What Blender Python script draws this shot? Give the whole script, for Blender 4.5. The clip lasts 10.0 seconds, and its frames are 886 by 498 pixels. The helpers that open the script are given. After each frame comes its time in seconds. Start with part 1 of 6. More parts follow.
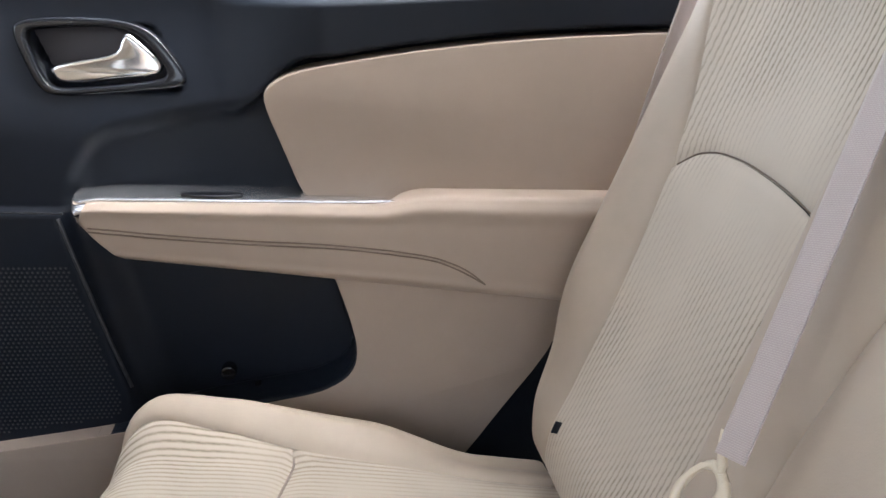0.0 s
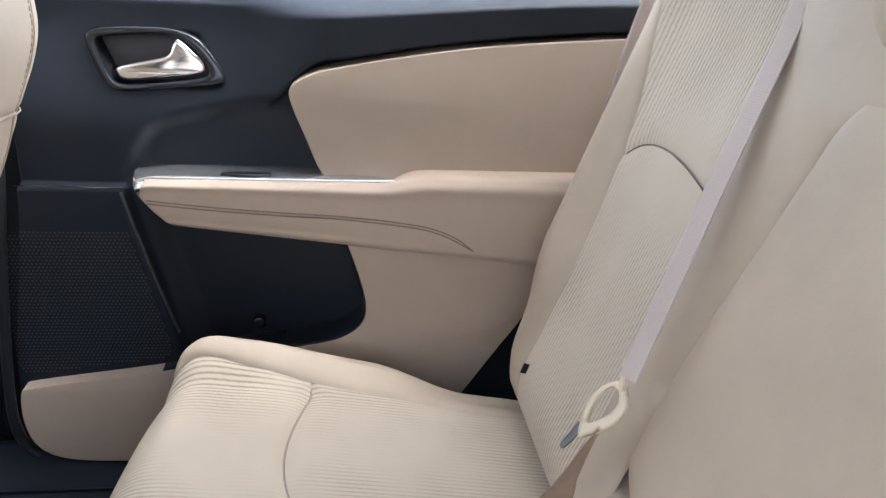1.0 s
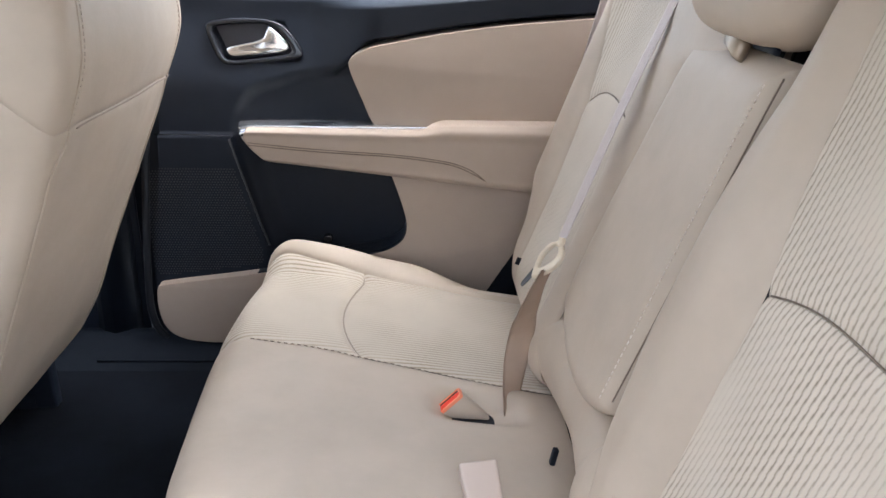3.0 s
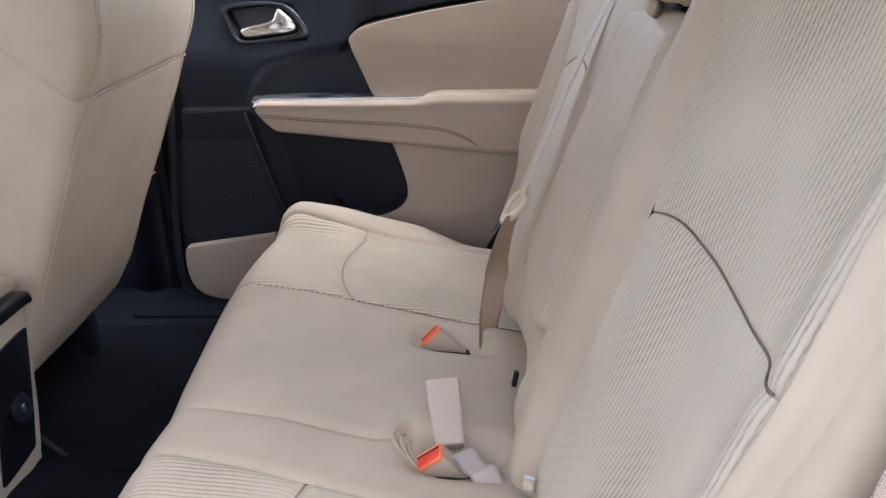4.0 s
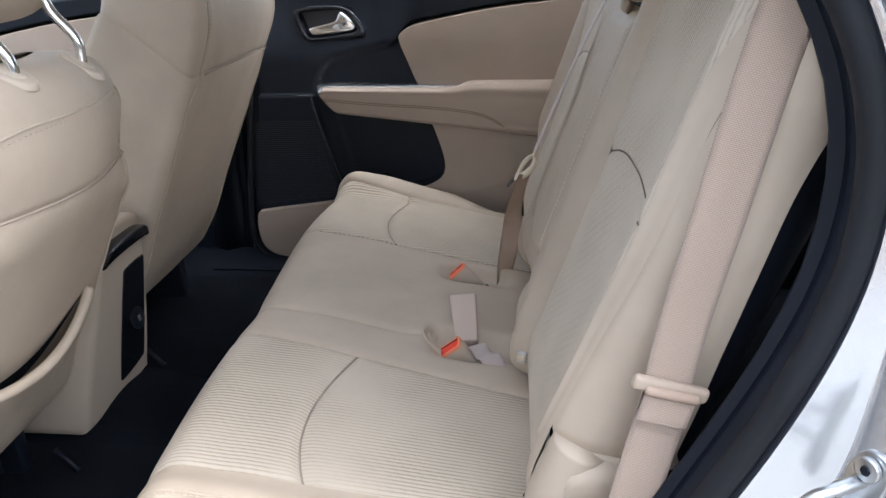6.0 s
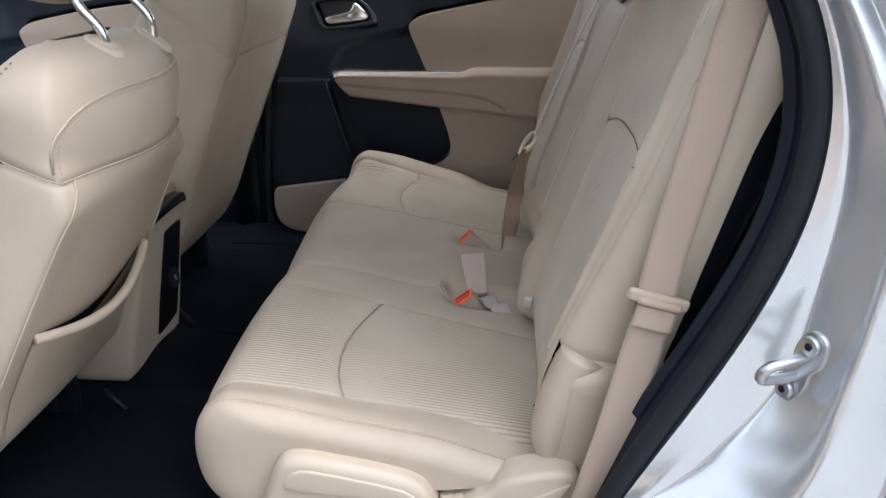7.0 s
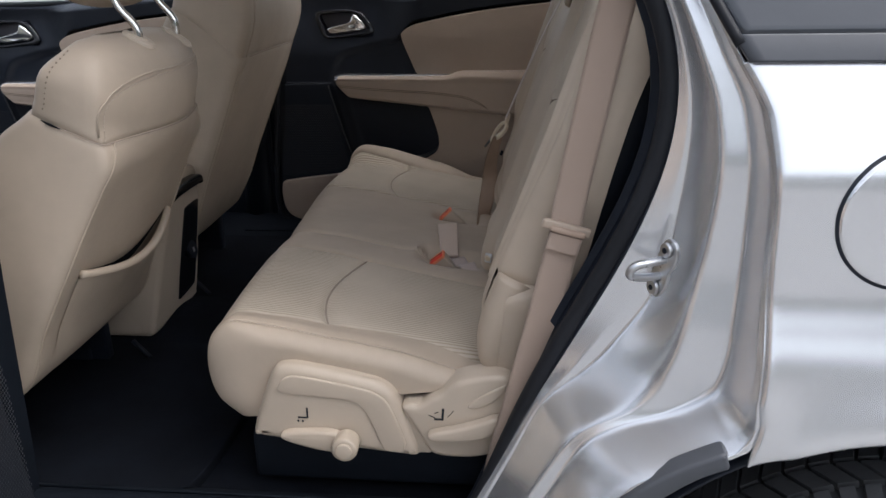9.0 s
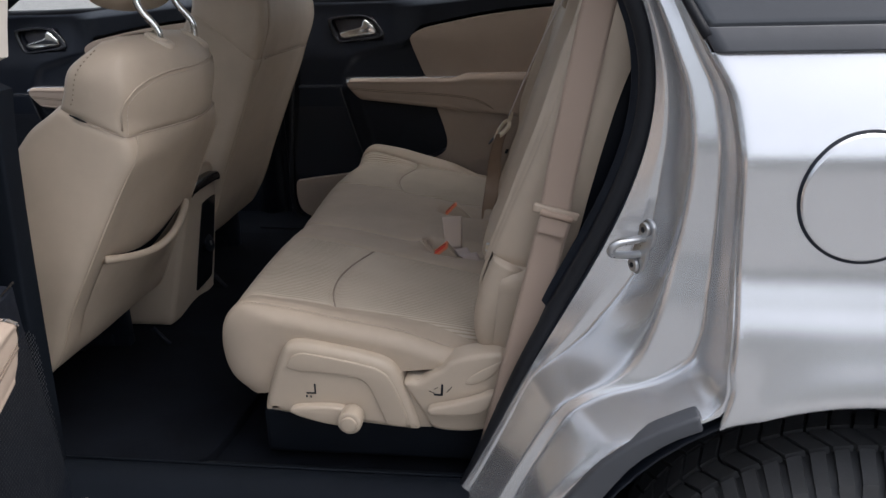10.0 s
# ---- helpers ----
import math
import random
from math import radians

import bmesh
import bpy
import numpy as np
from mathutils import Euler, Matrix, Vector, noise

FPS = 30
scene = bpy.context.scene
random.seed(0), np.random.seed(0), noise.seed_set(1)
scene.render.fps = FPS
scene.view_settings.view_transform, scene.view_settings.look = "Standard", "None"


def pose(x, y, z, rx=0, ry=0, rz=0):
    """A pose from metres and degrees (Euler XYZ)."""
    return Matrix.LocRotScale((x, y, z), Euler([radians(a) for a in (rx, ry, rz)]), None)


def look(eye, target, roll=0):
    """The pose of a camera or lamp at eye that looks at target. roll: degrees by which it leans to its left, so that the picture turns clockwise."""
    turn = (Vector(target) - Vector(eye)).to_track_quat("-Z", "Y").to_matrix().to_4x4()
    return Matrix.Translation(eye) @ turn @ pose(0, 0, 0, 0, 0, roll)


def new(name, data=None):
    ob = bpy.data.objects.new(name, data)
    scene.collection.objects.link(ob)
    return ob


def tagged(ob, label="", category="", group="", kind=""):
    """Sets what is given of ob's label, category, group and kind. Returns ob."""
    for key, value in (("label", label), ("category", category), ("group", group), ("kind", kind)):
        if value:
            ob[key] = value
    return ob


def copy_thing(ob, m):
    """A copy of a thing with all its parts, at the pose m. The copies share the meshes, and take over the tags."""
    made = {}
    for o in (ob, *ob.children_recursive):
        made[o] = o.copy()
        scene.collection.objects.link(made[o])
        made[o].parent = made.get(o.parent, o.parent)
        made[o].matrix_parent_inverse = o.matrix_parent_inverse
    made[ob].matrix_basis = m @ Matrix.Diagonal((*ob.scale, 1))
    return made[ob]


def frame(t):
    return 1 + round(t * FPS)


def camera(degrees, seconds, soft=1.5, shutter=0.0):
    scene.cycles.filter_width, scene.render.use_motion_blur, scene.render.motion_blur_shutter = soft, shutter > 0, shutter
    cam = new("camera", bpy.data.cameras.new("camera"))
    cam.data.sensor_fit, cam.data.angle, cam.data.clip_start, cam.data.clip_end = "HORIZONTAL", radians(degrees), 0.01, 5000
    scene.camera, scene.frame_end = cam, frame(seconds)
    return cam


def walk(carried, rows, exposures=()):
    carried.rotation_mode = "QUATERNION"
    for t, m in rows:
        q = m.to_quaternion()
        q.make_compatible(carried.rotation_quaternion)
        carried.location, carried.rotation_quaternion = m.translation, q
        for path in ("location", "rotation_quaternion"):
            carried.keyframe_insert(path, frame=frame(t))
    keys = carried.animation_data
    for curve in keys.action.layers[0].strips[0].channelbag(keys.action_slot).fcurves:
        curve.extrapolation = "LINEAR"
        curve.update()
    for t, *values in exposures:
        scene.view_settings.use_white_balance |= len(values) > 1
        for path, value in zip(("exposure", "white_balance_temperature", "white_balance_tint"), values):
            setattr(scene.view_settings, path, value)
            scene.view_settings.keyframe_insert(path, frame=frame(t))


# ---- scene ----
cam = camera(60.0, 10.0)
PATH = [
    (0, (-0.167, -0.202, 1.239), (0.166, 1.655, 0.576), 3.3),
    (0.5, (-0.162, -0.289, 1.275), (0.142, 1.556, 0.566), 3.3),
    (1, (-0.147, -0.388, 1.305), (0.113, 1.454, 0.571), 3.3),
    (1.5, (-0.132, -0.495, 1.327), (0.138, 1.337, 0.571), 3.1),
    (2, (-0.114, -0.594, 1.334), (0.089, 1.241, 0.563), 1.9),
    (3.3, (-0.074, -0.869, 1.333), (-0.032, 0.984, 0.582), 0.7),
    (3.5, (-0.044, -0.894, 1.336), (-0.031, 0.952, 0.566), -0.0),
    (4, (0.024, -0.974, 1.326), (-0.031, 0.866, 0.545), -1.1),
    (4.5, (0.075, -1.08, 1.315), (-0.044, 0.758, 0.533), -1.7),
    (5, (0.108, -1.166, 1.317), (-0.084, 0.67, 0.548), -2.2),
    (6.3, (0.066, -1.369, 1.337), (-0.1, 0.478, 0.586), -0.9),
    (6.5, (0.057, -1.408, 1.331), (-0.099, 0.439, 0.578), -0.7),
    (7, (0.044, -1.504, 1.329), (-0.101, 0.343, 0.577), -0.5),
    (7.5, (0.04, -1.583, 1.327), (-0.096, 0.265, 0.575), -0.4),
    (8, (0.075, -1.654, 1.323), (-0.078, 0.198, 0.583), -0.7),
    (8.5, (0.13, -1.716, 1.326), (-0.05, 0.141, 0.605), -1.2),
    (9, (0.16, -1.781, 1.31), (-0.033, 0.083, 0.611), -1.1),
    (9.5, (0.186, -1.832, 1.308), (-0.021, 0.034, 0.62), -1.2),
    (10, (0.202, -1.87, 1.3), (-0.037, -0.004, 0.622), -1.6),
]
EXPOSURES = [(0.0, 1.82, 6120, 10), (2.0, 2.1, 6050, 9), (4.0, 1.6, 6050, 12), (6.5, 0.95, 6000, 9), (7.2, 0.70, 6100, 9), (8.0, 0.50, 6200, 10), (10.0, -0.34, 6400, 12)]
SKY, SUN = 0.40, 0.3
walk(cam, [(t, look(eye, target, roll)) for t, eye, target, roll in PATH], EXPOSURES)
from mathutils.geometry import tessellate_polygon

# ---- light and world ----
world = bpy.data.worlds.new("daylight")
scene.world = world
world.use_nodes = True
wn = world.node_tree.nodes
sky = wn.new("ShaderNodeTexSky")
sky.sky_type, sky.sun_disc = "NISHITA", False
sky.sun_elevation, sky.sun_rotation = radians(62), radians(92)
sky.air_density, sky.dust_density, sky.ozone_density = 1.0, 4.0, 1.0
soft_sky = wn.new("ShaderNodeHueSaturation")
soft_sky.inputs["Saturation"].default_value = 0.35
world.node_tree.links.new(sky.outputs[0], soft_sky.inputs["Color"])
world.node_tree.links.new(soft_sky.outputs[0], wn["Background"].inputs["Color"])
wn["Background"].inputs["Strength"].default_value = SKY

sun = new("sun", bpy.data.lights.new("sun", "SUN"))
sun.data.energy, sun.data.angle, sun.data.color = SUN, radians(70), (1.0, 0.97, 0.94)
sun.matrix_world = look((2.6, -0.1, 4.9), (0, 0, 0))


# ---- materials ----
def nodes_of(name):
    m = bpy.data.materials.new(name)
    m.use_nodes = True
    t = m.node_tree
    return m, t, t.nodes["Principled BSDF"]


def noise_node(t, scale, detail=3.0, rough=0.5, stretch=None):
    co = t.nodes.new("ShaderNodeTexCoord")
    n = t.nodes.new("ShaderNodeTexNoise")
    n.inputs["Scale"].default_value, n.inputs["Detail"].default_value, n.inputs["Roughness"].default_value = scale, detail, rough
    if stretch:
        mp = t.nodes.new("ShaderNodeMapping")
        mp.inputs["Scale"].default_value = stretch
        t.links.new(co.outputs["Object"], mp.inputs[0])
        t.links.new(mp.outputs[0], n.inputs["Vector"])
    else:
        t.links.new(co.outputs["Object"], n.inputs["Vector"])
    return n


def tint(t, src, lo, hi):
    r = t.nodes.new("ShaderNodeValToRGB")
    r.color_ramp.elements[0].position, r.color_ramp.elements[1].position = 0.3, 0.7
    r.color_ramp.elements[0].color, r.color_ramp.elements[1].color = (*lo, 1), (*hi, 1)
    t.links.new(src, r.inputs[0])
    return r


def maths(t, op, a, b=None, clamp=False):
    n = t.nodes.new("ShaderNodeMath")
    n.operation, n.use_clamp = op, clamp
    for k, v in ((0, a), (1, b)):
        if v is None:
            continue
        if isinstance(v, (int, float)):
            n.inputs[k].default_value = v
        else:
            t.links.new(v, n.inputs[k])
    return n.outputs[0]


def surface(name, color, rough, var=0.08, metal=0.0, grain=900.0, bump=0.1, depth=0.0004, blotch=7.0, coat=0.0, spec=0.5, sheen=0.0, rvar=0.08, dents=0.12):
    """Grain relief, blotches of slightly different tone and uneven gloss."""
    m, t, b = nodes_of(name)
    lo, hi = [c * (1 - var) for c in color], [min(1, c * (1 + var)) for c in color]
    big = noise_node(t, blotch, 4, 0.6)
    r = tint(t, big.outputs["Fac"], lo, hi)
    t.links.new(r.outputs[0], b.inputs["Base Color"])
    fine = noise_node(t, grain, 2, 0.6)
    mid = noise_node(t, blotch * 6, 3, 0.6)
    bp = t.nodes.new("ShaderNodeBump")
    bp.inputs["Strength"].default_value, bp.inputs["Distance"].default_value = bump, depth
    t.links.new(fine.outputs["Fac"], bp.inputs["Height"])
    bp2 = t.nodes.new("ShaderNodeBump")
    bp2.inputs["Strength"].default_value, bp2.inputs["Distance"].default_value = dents, 0.002
    t.links.new(mid.outputs["Fac"], bp2.inputs["Height"])
    t.links.new(bp.outputs[0], bp2.inputs["Normal"])
    t.links.new(bp2.outputs[0], b.inputs["Normal"])
    rr = maths(t, "ADD", maths(t, "MULTIPLY", mid.outputs["Fac"], 2 * rvar), rough - rvar)
    t.links.new(rr, b.inputs["Roughness"])
    b.inputs["Metallic"].default_value, b.inputs["Coat Weight"].default_value = metal, coat
    b.inputs["Specular IOR Level"].default_value, b.inputs["Sheen Weight"].default_value = spec, sheen
    return m


def ribbed(name, light, dark, pitch, along, dash):
    """Woven cloth with fine raised ribs that run along the seat; the furrows between them break into dashes."""
    m, t, b = nodes_of(name)
    co = t.nodes.new("ShaderNodeTexCoord")
    sep = t.nodes.new("ShaderNodeSeparateXYZ")
    t.links.new(co.outputs["Object"], sep.inputs[0])
    wob = noise_node(t, 14, 2)
    y = maths(t, "ADD", sep.outputs["Y"], maths(t, "MULTIPLY", wob.outputs["Fac"], 0.0012))
    k = maths(t, "DIVIDE", y, pitch)
    wave = maths(t, "SINE", maths(t, "MULTIPLY", k, 2 * math.pi))
    furrow = maths(t, "POWER", maths(t, "ADD", maths(t, "MULTIPLY", wave, -0.5), 0.5), 3.0)
    row = maths(t, "FLOOR", maths(t, "ADD", k, 0.25))
    u = maths(t, "ADD", maths(t, "DIVIDE", sep.outputs[along], 0.016), maths(t, "MULTIPLY", row, 0.37))
    broken = maths(t, "GREATER_THAN", maths(t, "SINE", maths(t, "MULTIPLY", u, 2 * math.pi)), -0.35)
    gate = maths(t, "ADD", maths(t, "MULTIPLY", broken, dash), 1.0 - dash)
    patch = noise_node(t, 5, 2)
    strong = maths(t, "MULTIPLY", furrow, gate)
    strong = maths(t, "MULTIPLY", strong, maths(t, "ADD", maths(t, "MULTIPLY", patch.outputs["Fac"], 3.2), -1.1, clamp=True), clamp=True)
    big = noise_node(t, 8, 4)
    base = tint(t, big.outputs["Fac"], [c * 0.94 for c in light], [c * 1.05 for c in light])
    mix = t.nodes.new("ShaderNodeMixRGB")
    t.links.new(strong, mix.inputs[0])
    t.links.new(base.outputs[0], mix.inputs[1])
    mix.inputs[2].default_value = (*dark, 1)
    t.links.new(mix.outputs[0], b.inputs["Base Color"])
    weave = noise_node(t, 1400, 2, 0.7)
    hgt = maths(t, "ADD", maths(t, "MULTIPLY", strong, -1.0), maths(t, "MULTIPLY", weave.outputs["Fac"], 0.25))
    bp = t.nodes.new("ShaderNodeBump")
    bp.inputs["Strength"].default_value, bp.inputs["Distance"].default_value = 0.55, 0.0012
    t.links.new(hgt, bp.inputs["Height"])
    t.links.new(bp.outputs[0], b.inputs["Normal"])
    b.inputs["Roughness"].default_value, b.inputs["Sheen Weight"].default_value = 0.9, 0.03
    return m


def webbing(name, light, dark):
    """Belt cloth: small woven cells in a brick bond."""
    m, t, b = nodes_of(name)
    co = t.nodes.new("ShaderNodeTexCoord")
    br = t.nodes.new("ShaderNodeTexBrick")
    br.inputs["Scale"].default_value, br.inputs["Brick Width"].default_value, br.inputs["Row Height"].default_value = 1.0, 0.0030, 0.0017
    br.inputs["Mortar Size"].default_value, br.inputs["Mortar Smooth"].default_value = 0.0006, 0.7
    for k in ("Color1", "Color2"):
        br.inputs[k].default_value = (*light, 1)
    br.inputs["Mortar"].default_value = (*dark, 1)
    t.links.new(co.outputs["UV"], br.inputs["Vector"])
    t.links.new(br.outputs["Color"], b.inputs["Base Color"])
    bp = t.nodes.new("ShaderNodeBump")
    bp.invert = True
    bp.inputs["Strength"].default_value, bp.inputs["Distance"].default_value = 0.5, 0.0006
    t.links.new(br.outputs["Fac"], bp.inputs["Height"])
    t.links.new(bp.outputs[0], b.inputs["Normal"])
    b.inputs["Roughness"].default_value, b.inputs["Sheen Weight"].default_value = 0.75, 0.2
    return m


def pane_glass(name, tone, rough=0.02):
    m, t, b = nodes_of(name)
    b.inputs["Base Color"].default_value = (*tone, 1)
    b.inputs["Roughness"].default_value, b.inputs["Transmission Weight"].default_value, b.inputs["IOR"].default_value = rough, 1.0, 1.05
    return m


VINYL = surface("beige_vinyl", (0.455, 0.375, 0.29), 0.55, 0.075, grain=700, bump=0.25, depth=0.0005, dents=0.22)
CLOTH = ribbed("ribbed_beige_cloth", (0.53, 0.455, 0.36), (0.25, 0.205, 0.145), 0.0072, "X", 0.25)
CLOTH_BACK = ribbed("ribbed_beige_back_cloth", (0.555, 0.48, 0.385), (0.25, 0.205, 0.15), 0.0072, "Z", 0.6)
DOOR_VINYL = surface("tan_door_vinyl", (0.395, 0.313, 0.248), 0.62, 0.05, grain=650, bump=0.25, depth=0.0005)
BEIGE_PLASTIC = surface("beige_plastic", (0.49, 0.41, 0.32), 0.42, 0.04, grain=1100, bump=0.15, depth=0.0003)
GUIDE_PLASTIC = surface("tan_gloss_plastic", (0.44, 0.35, 0.27), 0.35, 0.05, grain=500, bump=0.05)
CREAM_PLASTIC = surface("cream_gloss_plastic", (0.66, 0.57, 0.43), 0.3, 0.05, grain=500, bump=0.05)
BLACK = surface("black_grained_plastic", (0.0058, 0.0090, 0.0160), 0.5, 0.15, grain=1000, bump=0.35, depth=0.0005, spec=0.3)
BLACK_GLOSS = surface("black_gloss_plastic", (0.008, 0.009, 0.012), 0.16, 0.1, grain=600, bump=0.03)
RUBBER = surface("black_rubber_seal", (0.010, 0.0115, 0.015), 0.55, 0.2, grain=400, bump=0.2, spec=0.3)
CARPET = surface("black_carpet", (0.0055, 0.0072, 0.011), 0.95, 0.35, grain=1600, bump=0.8, depth=0.002, spec=0.1)
CHROME = surface("satin_chrome", (0.80, 0.79, 0.77), 0.14, 0.03, metal=1.0, grain=300, bump=0.0, rvar=0.05, dents=0.0)
SILVER_TRIM = surface("silver_trim_paint", (0.62, 0.62, 0.63), 0.17, 0.04, metal=0.9, grain=900, bump=0.0, rvar=0.05, dents=0.0)
PAINT, _pt, _pb = nodes_of("silver_car_paint")
_pr = tint(_pt, noise_node(_pt, 5, 3).outputs["Fac"], (0.725, 0.735, 0.75), (0.755, 0.765, 0.78))
_pt.links.new(_pr.outputs[0], _pb.inputs["Base Color"])
_pb.inputs["Metallic"].default_value, _pb.inputs["Roughness"].default_value = 0.78, 0.25
_pb.inputs["Coat Weight"].default_value, _pb.inputs["Coat Roughness"].default_value = 0.25, 0.12
BLACK_MATTE = surface("black_matte_plastic", (0.005, 0.0075, 0.012), 0.75, 0.15, grain=900, bump=0.3, spec=0.15)
LIT_WORN_EDGE = surface("scuffed_highlit_edge", (0.03, 0.032, 0.036), 0.38, 0.5, grain=300, bump=0.5, blotch=120)
GRILLE = surface("worn_grey_grille", (0.030, 0.032, 0.036), 0.45, 0.15, grain=900, bump=0.1)
STEEL = surface("galvanised_steel", (0.6, 0.61, 0.62), 0.3, 0.1, metal=1.0, grain=200, bump=0.1)
STITCH = surface("cream_thread", (0.52, 0.445, 0.36), 0.8, 0.1)
PALE_THREAD = surface("pale_thread", (0.70, 0.62, 0.53), 0.8, 0.1)
TAN_THREAD = surface("tan_thread", (0.33, 0.27, 0.22), 0.8, 0.1)
SEAM_TAN = surface("door_seam_thread", (0.19, 0.145, 0.11), 0.8, 0.1)
SEAM = surface("seam_thread_brown", (0.20, 0.155, 0.115), 0.8, 0.15)
SATIN_PLASTIC = surface("satin_pinkish_plastic", (0.52, 0.42, 0.35), 0.34, 0.02, grain=800, bump=0.02, dents=0.0)
ORANGE = surface("pale_orange_plastic", (0.85, 0.25, 0.13), 0.35, 0.06)
RED = surface("red_release_button", (0.80, 0.06, 0.03), 0.35, 0.06)
BELT_SHADED = surface("shaded_brown_webbing", (0.36, 0.26, 0.19), 0.55, 0.12, grain=600, bump=0.4)
BELT_SOLID = surface("worn_tan_webbing", (0.43, 0.315, 0.24), 0.42, 0.06, grain=700, bump=0.3)
BELT = webbing("tan_belt_webbing", (0.50, 0.385, 0.308), (0.37, 0.276, 0.216))
BELT_GREY = webbing("pinkish_belt_webbing", (0.55, 0.465, 0.43), (0.48, 0.40, 0.365))
DARK_STEEL = surface("dark_steel", (0.12, 0.12, 0.125), 0.4, 0.1, metal=0.8)
TYRE = surface("tyre_rubber", (0.045, 0.047, 0.05), 0.7, 0.25, grain=300, bump=0.4, depth=0.001)
CLADDING = surface("dark_grey_cladding", (0.06, 0.065, 0.075), 0.5, 0.08, grain=800, bump=0.3)
TINTED = surface("dark_tinted_glass", (0.045, 0.05, 0.058), 0.08, 0.06, grain=100, bump=0.0, coat=0.3)
CLEAR = pane_glass("clear_glass", (0.96, 0.98, 0.97))
PRIVACY = pane_glass("privacy_glass", (0.55, 0.57, 0.58))
ASPHALT = surface("asphalt", (0.22, 0.22, 0.215), 0.9, 0.2, grain=160, bump=0.6, depth=0.004, blotch=0.8)
BANK = surface("dull_grey_bank", (0.20, 0.205, 0.185), 0.9, 0.4, grain=6, bump=0.8, depth=0.1, blotch=0.6)
HEADLINER = surface("pale_headliner_cloth", (0.64, 0.60, 0.54), 0.9, 0.04, grain=800, bump=0.3)
CUP_GREY = surface("dim_grey_plastic", (0.045, 0.044, 0.055), 0.45, 0.1, grain=800, bump=0.2)


# ---- mesh helpers ----
def curve(pts):
    """A smooth curve through a few points, by a parameter 0..1 along its length."""
    p = np.array(pts, float)
    s = np.r_[0, np.cumsum(np.linalg.norm(np.diff(p, axis=0), axis=1))]
    s /= s[-1]
    m = np.gradient(p, s, axis=0)

    def at(u):
        u = np.clip(np.asarray(u, float), 0, 1)
        i = np.clip(np.searchsorted(s, u, side="right") - 1, 0, len(s) - 2)
        h = (s[i + 1] - s[i])[..., None]
        t = ((u - s[i])[..., None]) / h
        return (2 * t**3 - 3 * t**2 + 1) * p[i] + (t**3 - 2 * t**2 + t) * h * m[i] + (-2 * t**3 + 3 * t**2) * p[i + 1] + (t**3 - t**2) * h * m[i + 1]

    return at


def table(pairs):
    """A smooth function y(x) through a few pairs."""
    q = np.array(sorted(pairs), float)
    g = np.gradient(q[:, 1], q[:, 0]) if len(q) > 1 else None

    def f(x):
        x = np.clip(np.asarray(x, float), q[0, 0], q[-1, 0])
        i = np.clip(np.searchsorted(q[:, 0], x, side="right") - 1, 0, len(q) - 2)
        h = q[i + 1, 0] - q[i, 0]
        t = (x - q[i, 0]) / h
        return (2 * t**3 - 3 * t**2 + 1) * q[i, 1] + (t**3 - 2 * t**2 + t) * h * g[i] + (-2 * t**3 + 3 * t**2) * q[i + 1, 1] + (t**3 - t**2) * h * g[i + 1]

    return f


def smooth(x, a, b):
    t = np.clip((np.asarray(x, float) - a) / (b - a), 0, 1)
    return t * t * (3 - 2 * t)


def link(name, verts, faces, material, parent=None, label="", shade=True, uv=None):
    me = bpy.data.meshes.new(name)
    me.from_pydata([tuple(map(float, v)) for v in verts], [], faces)
    if uv is not None:
        lay = me.uv_layers.new(name="uv")
        idx = np.empty(len(me.loops), dtype=np.int32)
        me.loops.foreach_get("vertex_index", idx)
        lay.data.foreach_set("uv", np.asarray(uv, dtype=np.float32)[idx].ravel())
    me.materials.append(material)
    if shade:
        me.polygons.foreach_set("use_smooth", [True] * len(me.polygons))
    me.update()
    ob = new(name, me)
    if parent is not None:
        ob.parent = parent
    if label:
        ob["label"] = label
    return ob


def part(name, bm, material, parent, label="", shade=True):
    me = bpy.data.meshes.new(name)
    bmesh.ops.recalc_face_normals(bm, faces=bm.faces)
    bm.to_mesh(me)
    bm.free()
    me.materials.append(material)
    if shade:
        me.polygons.foreach_set("use_smooth", [True] * len(me.polygons))
    ob = new(name, me)
    ob.parent = parent
    if label:
        ob["label"] = label
    return ob


def thing(name, label, category, group="", kind=""):
    return tagged(new(name), label, category, group, kind)


def spaced(n, dense=0.6):
    s = np.linspace(0, 1, n)
    return (1 - dense) * s + dense * (0.5 - 0.5 * np.cos(np.pi * s))


